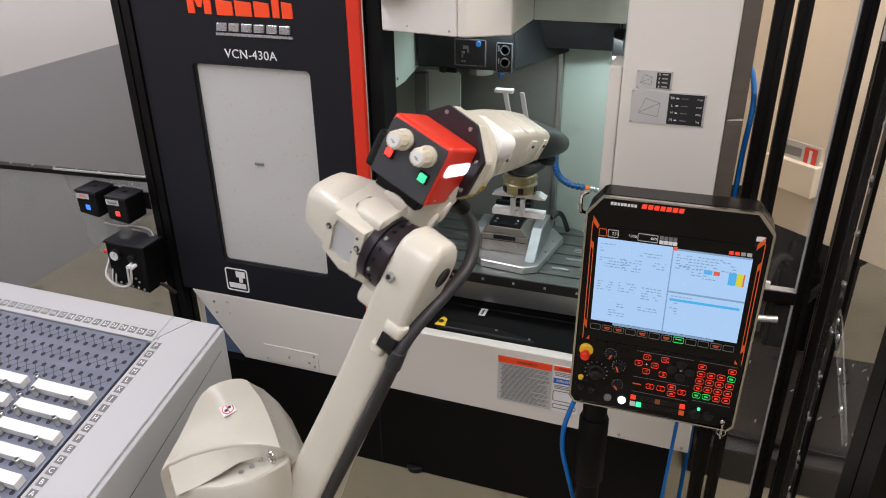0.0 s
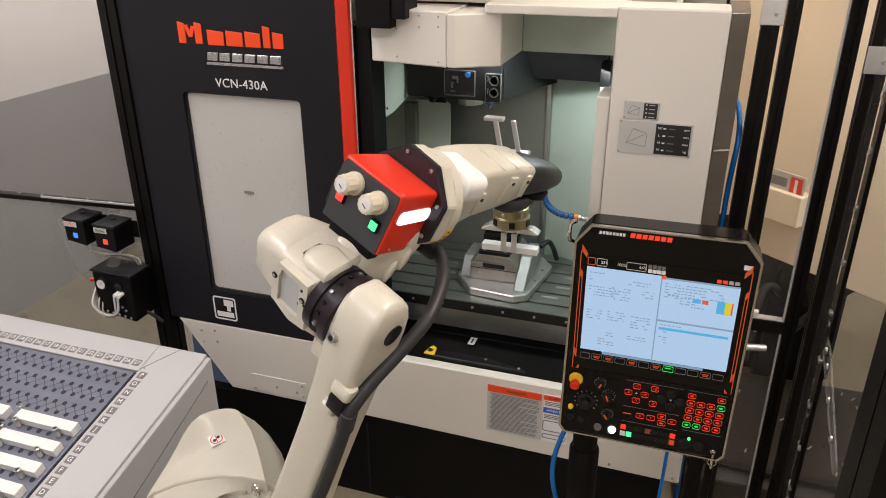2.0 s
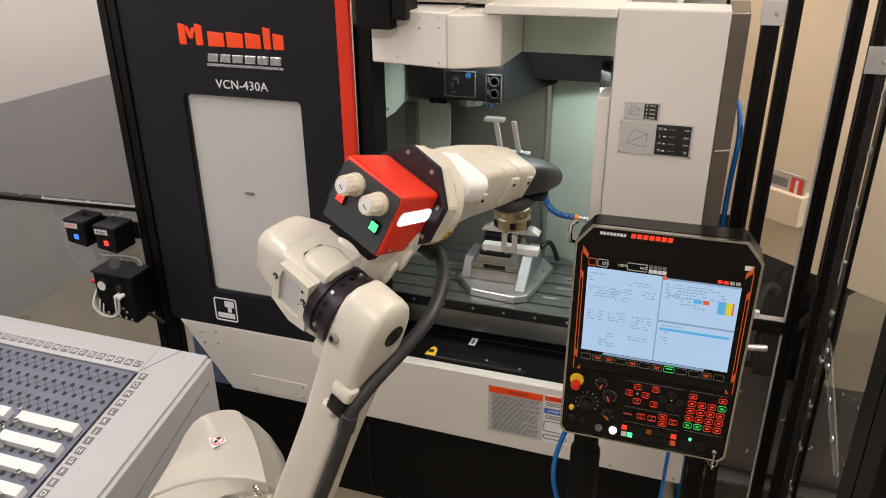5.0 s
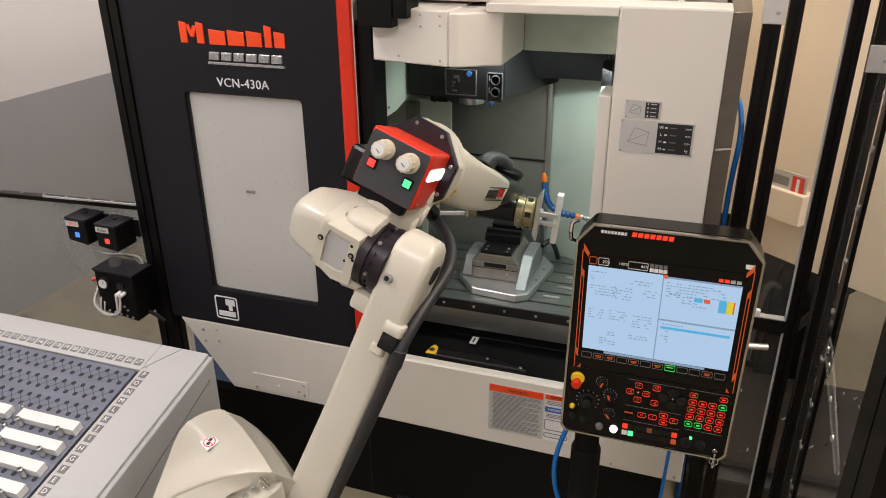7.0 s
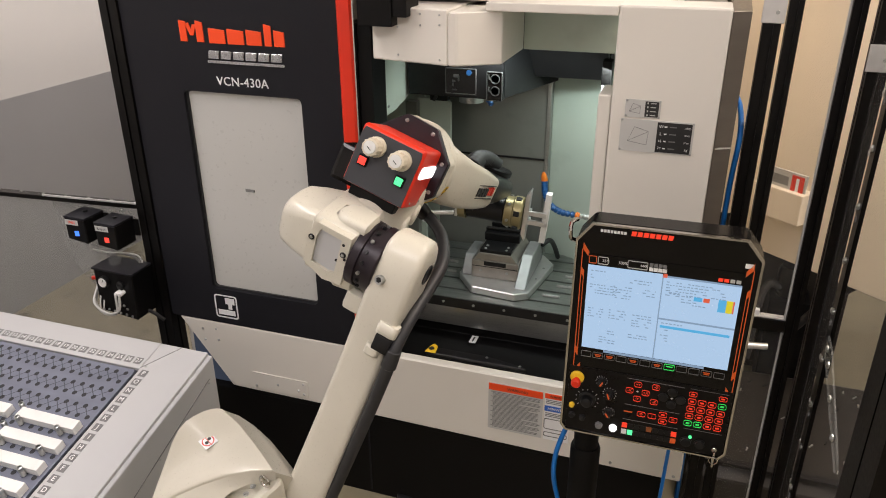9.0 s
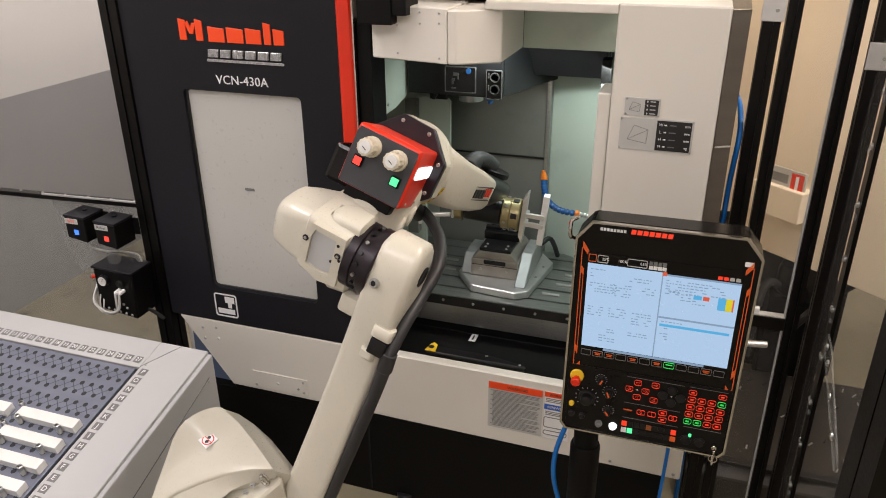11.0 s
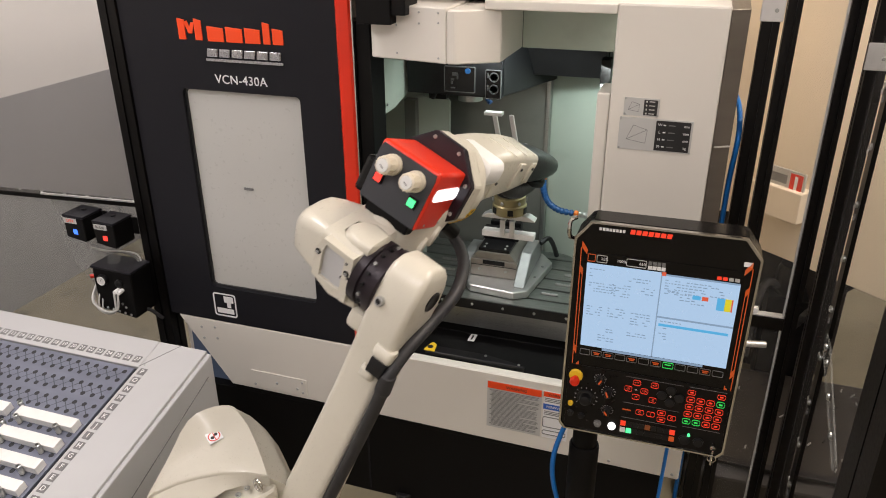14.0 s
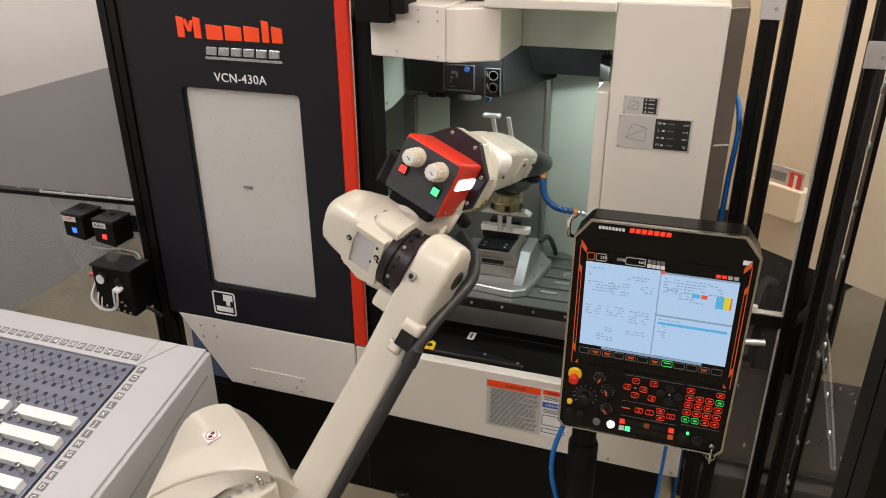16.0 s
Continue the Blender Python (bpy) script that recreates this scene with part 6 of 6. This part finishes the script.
    for x0, x1, z0, z1, ys in ((0.205, 0.230, -0.030, 0.040, -0.058), (0.315, 0.350, -0.005, 0.085, -0.0525), (0.398, 0.425, 0.010, 0.085, -0.046)):
        lpart("pad", box(x0, x1, ys - 0.006, ys + 0.006, z0, z1, 0.003), ROBOT, fa)
        lpart("plug", rod(((x0 + x1) / 2, ys - 0.005, z1 - 0.02), ((x0 + x1) / 2, ys - 0.0085, z1 - 0.02), 0.0055, 10), BLACK_OXIDE, fa)
    for x, top, w in ((0.265, 0.108, 0.055), (0.33, 0.110, 0.050), (0.40, 0.106, 0.040)):
        lpart("rib", box(x, x + 0.004, -w, w, top, top + 0.005, 0.001), ROBOT, fa)
    # maker's mark on the far flank, as plain shapes
    for i in range(4):
        lpart("maker_mark", box(0.30 + i * 0.017, 0.313 + i * 0.017, 0.075, 0.0955, 0.028, 0.058, 0.001), LABEL_BLACK, fa, "dark maker's mark", False)
    for i in range(3):
        lpart("maker_mark", box(0.369 + i * 0.016, 0.381 + i * 0.016, 0.070, 0.0905, 0.024, 0.054, 0.001), RED, fa, "red maker's mark", False)
    for z in (0.018, 0.064):
        lpart("maker_mark", box(0.30, 0.415, 0.065, 0.0925, z, z + 0.0025, 0), LABEL_BLACK, fa, "", False)
    # black wrist on the forearm's end
    wr = lpart("wrist", loft([section((x, yy, 0.02), Y, Z, w, h, k) for x, yy, w, h, k in ((0.446, 0.0, 0.135, 0.115, 0.03), (0.48, -0.004, 0.14, 0.115, 0.035), (0.53, -0.010, 0.13, 0.10, 0.04), (0.575, -0.012, 0.10, 0.075, 0.035), (0.583, -0.012, 0.06, 0.05, 0.02))]), BLACK_OXIDE, rb, "black wrist housing")
    lpart("wrist_ring", lathe(((0.045, 0), (0.050, 0.004), (0.050, 0.022), (0.045, 0.026)), (0.525, -0.02, -0.030), (0.525, -0.02, -2), 24), BLACK, wr)
    lpart("wrist_hose", hose(((0.40, -0.03, -0.050), (0.43, -0.04, -0.075), (0.47, -0.04, -0.078), (0.51, -0.03, -0.062)), 0.030, 14, 7, 0.06), RUBBER, wr, "ribbed black hose")

    for ob in (fa, *fa.children):
        ob.data.transform(Matrix.Diagonal((1.14, 1, 1, 1)))
    for ob in (wr, *wr.children):
        ob.data.transform(Matrix.Translation((0.508, 0.02, 0.03)) @ Matrix.Diagonal((1.6, 0.9, 0.9, 1)) @ Matrix.Translation((-0.446, 0, 0)))

    # double gripper; z along its axis, the loaded side at -z, the blank's length along x
    gr = lpart("gripper", lathe(((0.046, -0.125), (0.050, -0.12), (0.050, 0.014), (0.046, 0.018)), (0, 0, 0), (0, 0, 1), 28), BLACK_OXIDE, rb, "double gripper with olive bodies and bright fingers")
    lpart("gripper_body", lathe(((0.058, -0.195), (0.063, -0.190), (0.063, -0.160), (0.058, -0.155), (0.058, -0.128), (0.052, -0.1255)), (0, 0, 0), (0, 0, 1), 30), BRASS, gr, "olive anodised gripper body")
    lpart("gripper_body", lathe(((0.050, 0.0185), (0.058, 0.021), (0.058, 0.048), (0.05, 0.053)), (0, 0, 0), (0, 0, 1), 30), BRASS, gr)
    for k in range(6):
        a = 2 * math.pi * k / 6 + 0.3
        lpart("screw", rod((0.060 * math.cos(a), 0.060 * math.sin(a), -0.142), (0.0635 * math.cos(a), 0.0635 * math.sin(a), -0.142), 0.0065, 10), STEEL, gr)
        lpart("slot", moved(box(-0.010, 0.010, -0.003, 0.003, -0.011, 0.011, 0.001), Matrix.Translation((0.0625 * math.cos(a + 0.5), 0.0625 * math.sin(a + 0.5), -0.175)) @ pose(0, 0, 0, 0, 0, math.degrees(a + 0.5) + 90)), BLACK_OXIDE, gr, "", False)
    lpart("spreader_bar", prism(((-0.10, -0.212), (-0.075, -0.198), (0.075, -0.198), (0.10, -0.212), (0.10, -0.216), (-0.10, -0.216)), "y", -0.022, 0.022, 0.001), ALU, gr, "bright aluminium spreader bar", False)
    for s in (-1, 1):
        lpart("finger", box(s * 0.018 - 0.009, s * 0.018 + 0.009, -0.032, -0.020, -0.285, -0.217, 0.002), ALU, gr, "bright aluminium finger", False)
        lpart("finger", box(s * 0.018 - 0.009, s * 0.018 + 0.009, -0.034, 0.006, -0.226, -0.2165, 0.002), ALU, gr, "", False)
        lpart("finger", prism(((s * 0.026 - 0.014, 0.0645), (s * 0.026 + 0.002, 0.0645), (s * 0.026 - 0.020, 0.172), (s * 0.026 - 0.036, 0.172)), "y", -0.045 if s < 0 else -0.02, -0.033 if s < 0 else -0.008, 0.002), ALU, gr, "", False)
    lpart("finger_tip", box(-0.092, -0.028, -0.047, -0.015, 0.1725, 0.184, 0.002), ALU, gr, "", False)
    lpart("spreader_bar", box(-0.05, 0.05, -0.03, 0.03, 0.0535, 0.064, 0.002), ALU, gr, "", False)
    lpart("held_blank", box(-0.098, 0.098, -0.019, 0.019, -0.292, -0.270, 0.001), PART_WHITE, gr, "bright metal blank in the fingers", False)
    return rb, tur, arm, elb, bx, fa, wr, gr


ROBOT_PARTS = build_robot()


# ---------------------------------------------------------------- movement
def motions():
    rb, tur, arm, elb, bx, fa, wr, gr = ROBOT_PARTS
    # joint angles at the poses that the robot goes through
    turns = {
        "enter": (75.19, 17.99, -0.04), "enter_again": (75.45, 18.15, 0.68), "wait": (71.56, 8.66, 4.10), "wait_late": (71.64, 8.65, 3.68), "near_wait": (73.01, 9.32, 3.45),
        "turn": (77.35, 11.27, 1.79), "leave": (82.13, 14.23, 1.80), "blow_a": (80.86, 23.06, -1.24), "blow_b": (84.98, 22.23, -3.49), "blow_c": (86.39, 18.33, -4.97),
        "blow_d": (80.48, 19.46, -1.60), "blow_e": (82.68, 22.74, -1.93), "blow_f": (86.48, 20.25, -4.42), "blow_g": (80.31, 19.82, -1.44), "blow_h": (80.83, 22.44, -1.12),
        "load": (78.49, 28.02, -1.28), "loaded": (78.22, 28.10, -1.95),
    }
    # the gripper's centre in the elbow's space, its lift, the world turn of its axes, and the forearm's roll
    tool = {
        "down": ((0.845, -0.05, -0.225), 0.16, (0, 0, 0), 0), "flip_c": ((0.85, -0.08, -0.18), 0.10, (0, -290, 8), 30), "flip_b": ((0.87, -0.12, -0.11), 0.05, (0, -220, 14), 60),
        "flip_a": ((0.90, -0.16, -0.045), 0.0, (0, -158, 12), 95), "out": ((0.85, -0.150, -0.236), 0.0, (0, -92, 4), 172), "blow": ((0.85, -0.140, -0.246), 0.0, (0, -84, 4), 178),
    }
    rows = [
        (0.0, "enter", "down"), (0.45, "wait", "down"), (4.3, "wait", "down"), (5.1, "wait", "down"), (5.3, "near_wait", "flip_c"), (5.4, "near_wait", "flip_b"), (5.5, "turn", "flip_a"), (5.8, "leave", "out"), (6.2, "blow_h", "blow"),
        (6.5, "blow_a", "blow"), (7.0, "blow_b", "blow"), (7.5, "blow_c", "blow"), (8.0, "blow_d", "blow"), (8.5, "blow_e", "blow"), (9.0, "blow_f", "blow"),
        (9.3, "blow_c", "blow"), (9.75, "blow_d", "blow"), (10.25, "blow_e", "blow"), (10.75, "blow_f", "blow"), (11.05, "blow_c", "blow"),
        (11.5, "blow_g", "blow"), (12.0, "blow_h", "blow"), (12.5, "leave", "out"), (12.8, "turn", "flip_a"), (12.87, "turn", "flip_b"), (12.94, "near_wait", "flip_c"), (13.0, "near_wait", "down"), (13.5, "wait_late", "down"), (13.65, "wait_late", "down"),
        (14.0, "enter_again", "down"), (14.4, "load", "down"), (15.0, "load", "down"), (16.0, "loaded", "down"),
    ]
    keyed = {k: [] for k in ("turret", "arm", "elbow", "forearm", "wrist", "gripper")}
    for t, where, hold in rows:
        a, b, c = body_poses(*turns[where])
        at, lift, turn, roll = tool[hold]
        keyed["turret"].append((t, a))
        keyed["arm"].append((t, b))
        keyed["elbow"].append((t, c))
        aim = c @ FOREARM_AT @ pose(0, 0, 0, 0, 0, -8 * roll / 178) @ pose(0, 0, 0, roll, 0, 0)
        keyed["forearm"].append((t, aim))
        keyed["wrist"].append((t, aim))
        p = c @ Vector(at)
        keyed["gripper"].append((t, pose(p.x, p.y, p.z + lift, *turn)))
    for obs, k in (((tur,), "turret"), ((arm,), "arm"), ((elb, bx), "elbow"), ((fa,), "forearm"), ((wr,), "wrist"), ((gr,), "gripper")):
        for ob in obs:
            walk(ob, keyed[k])


motions()
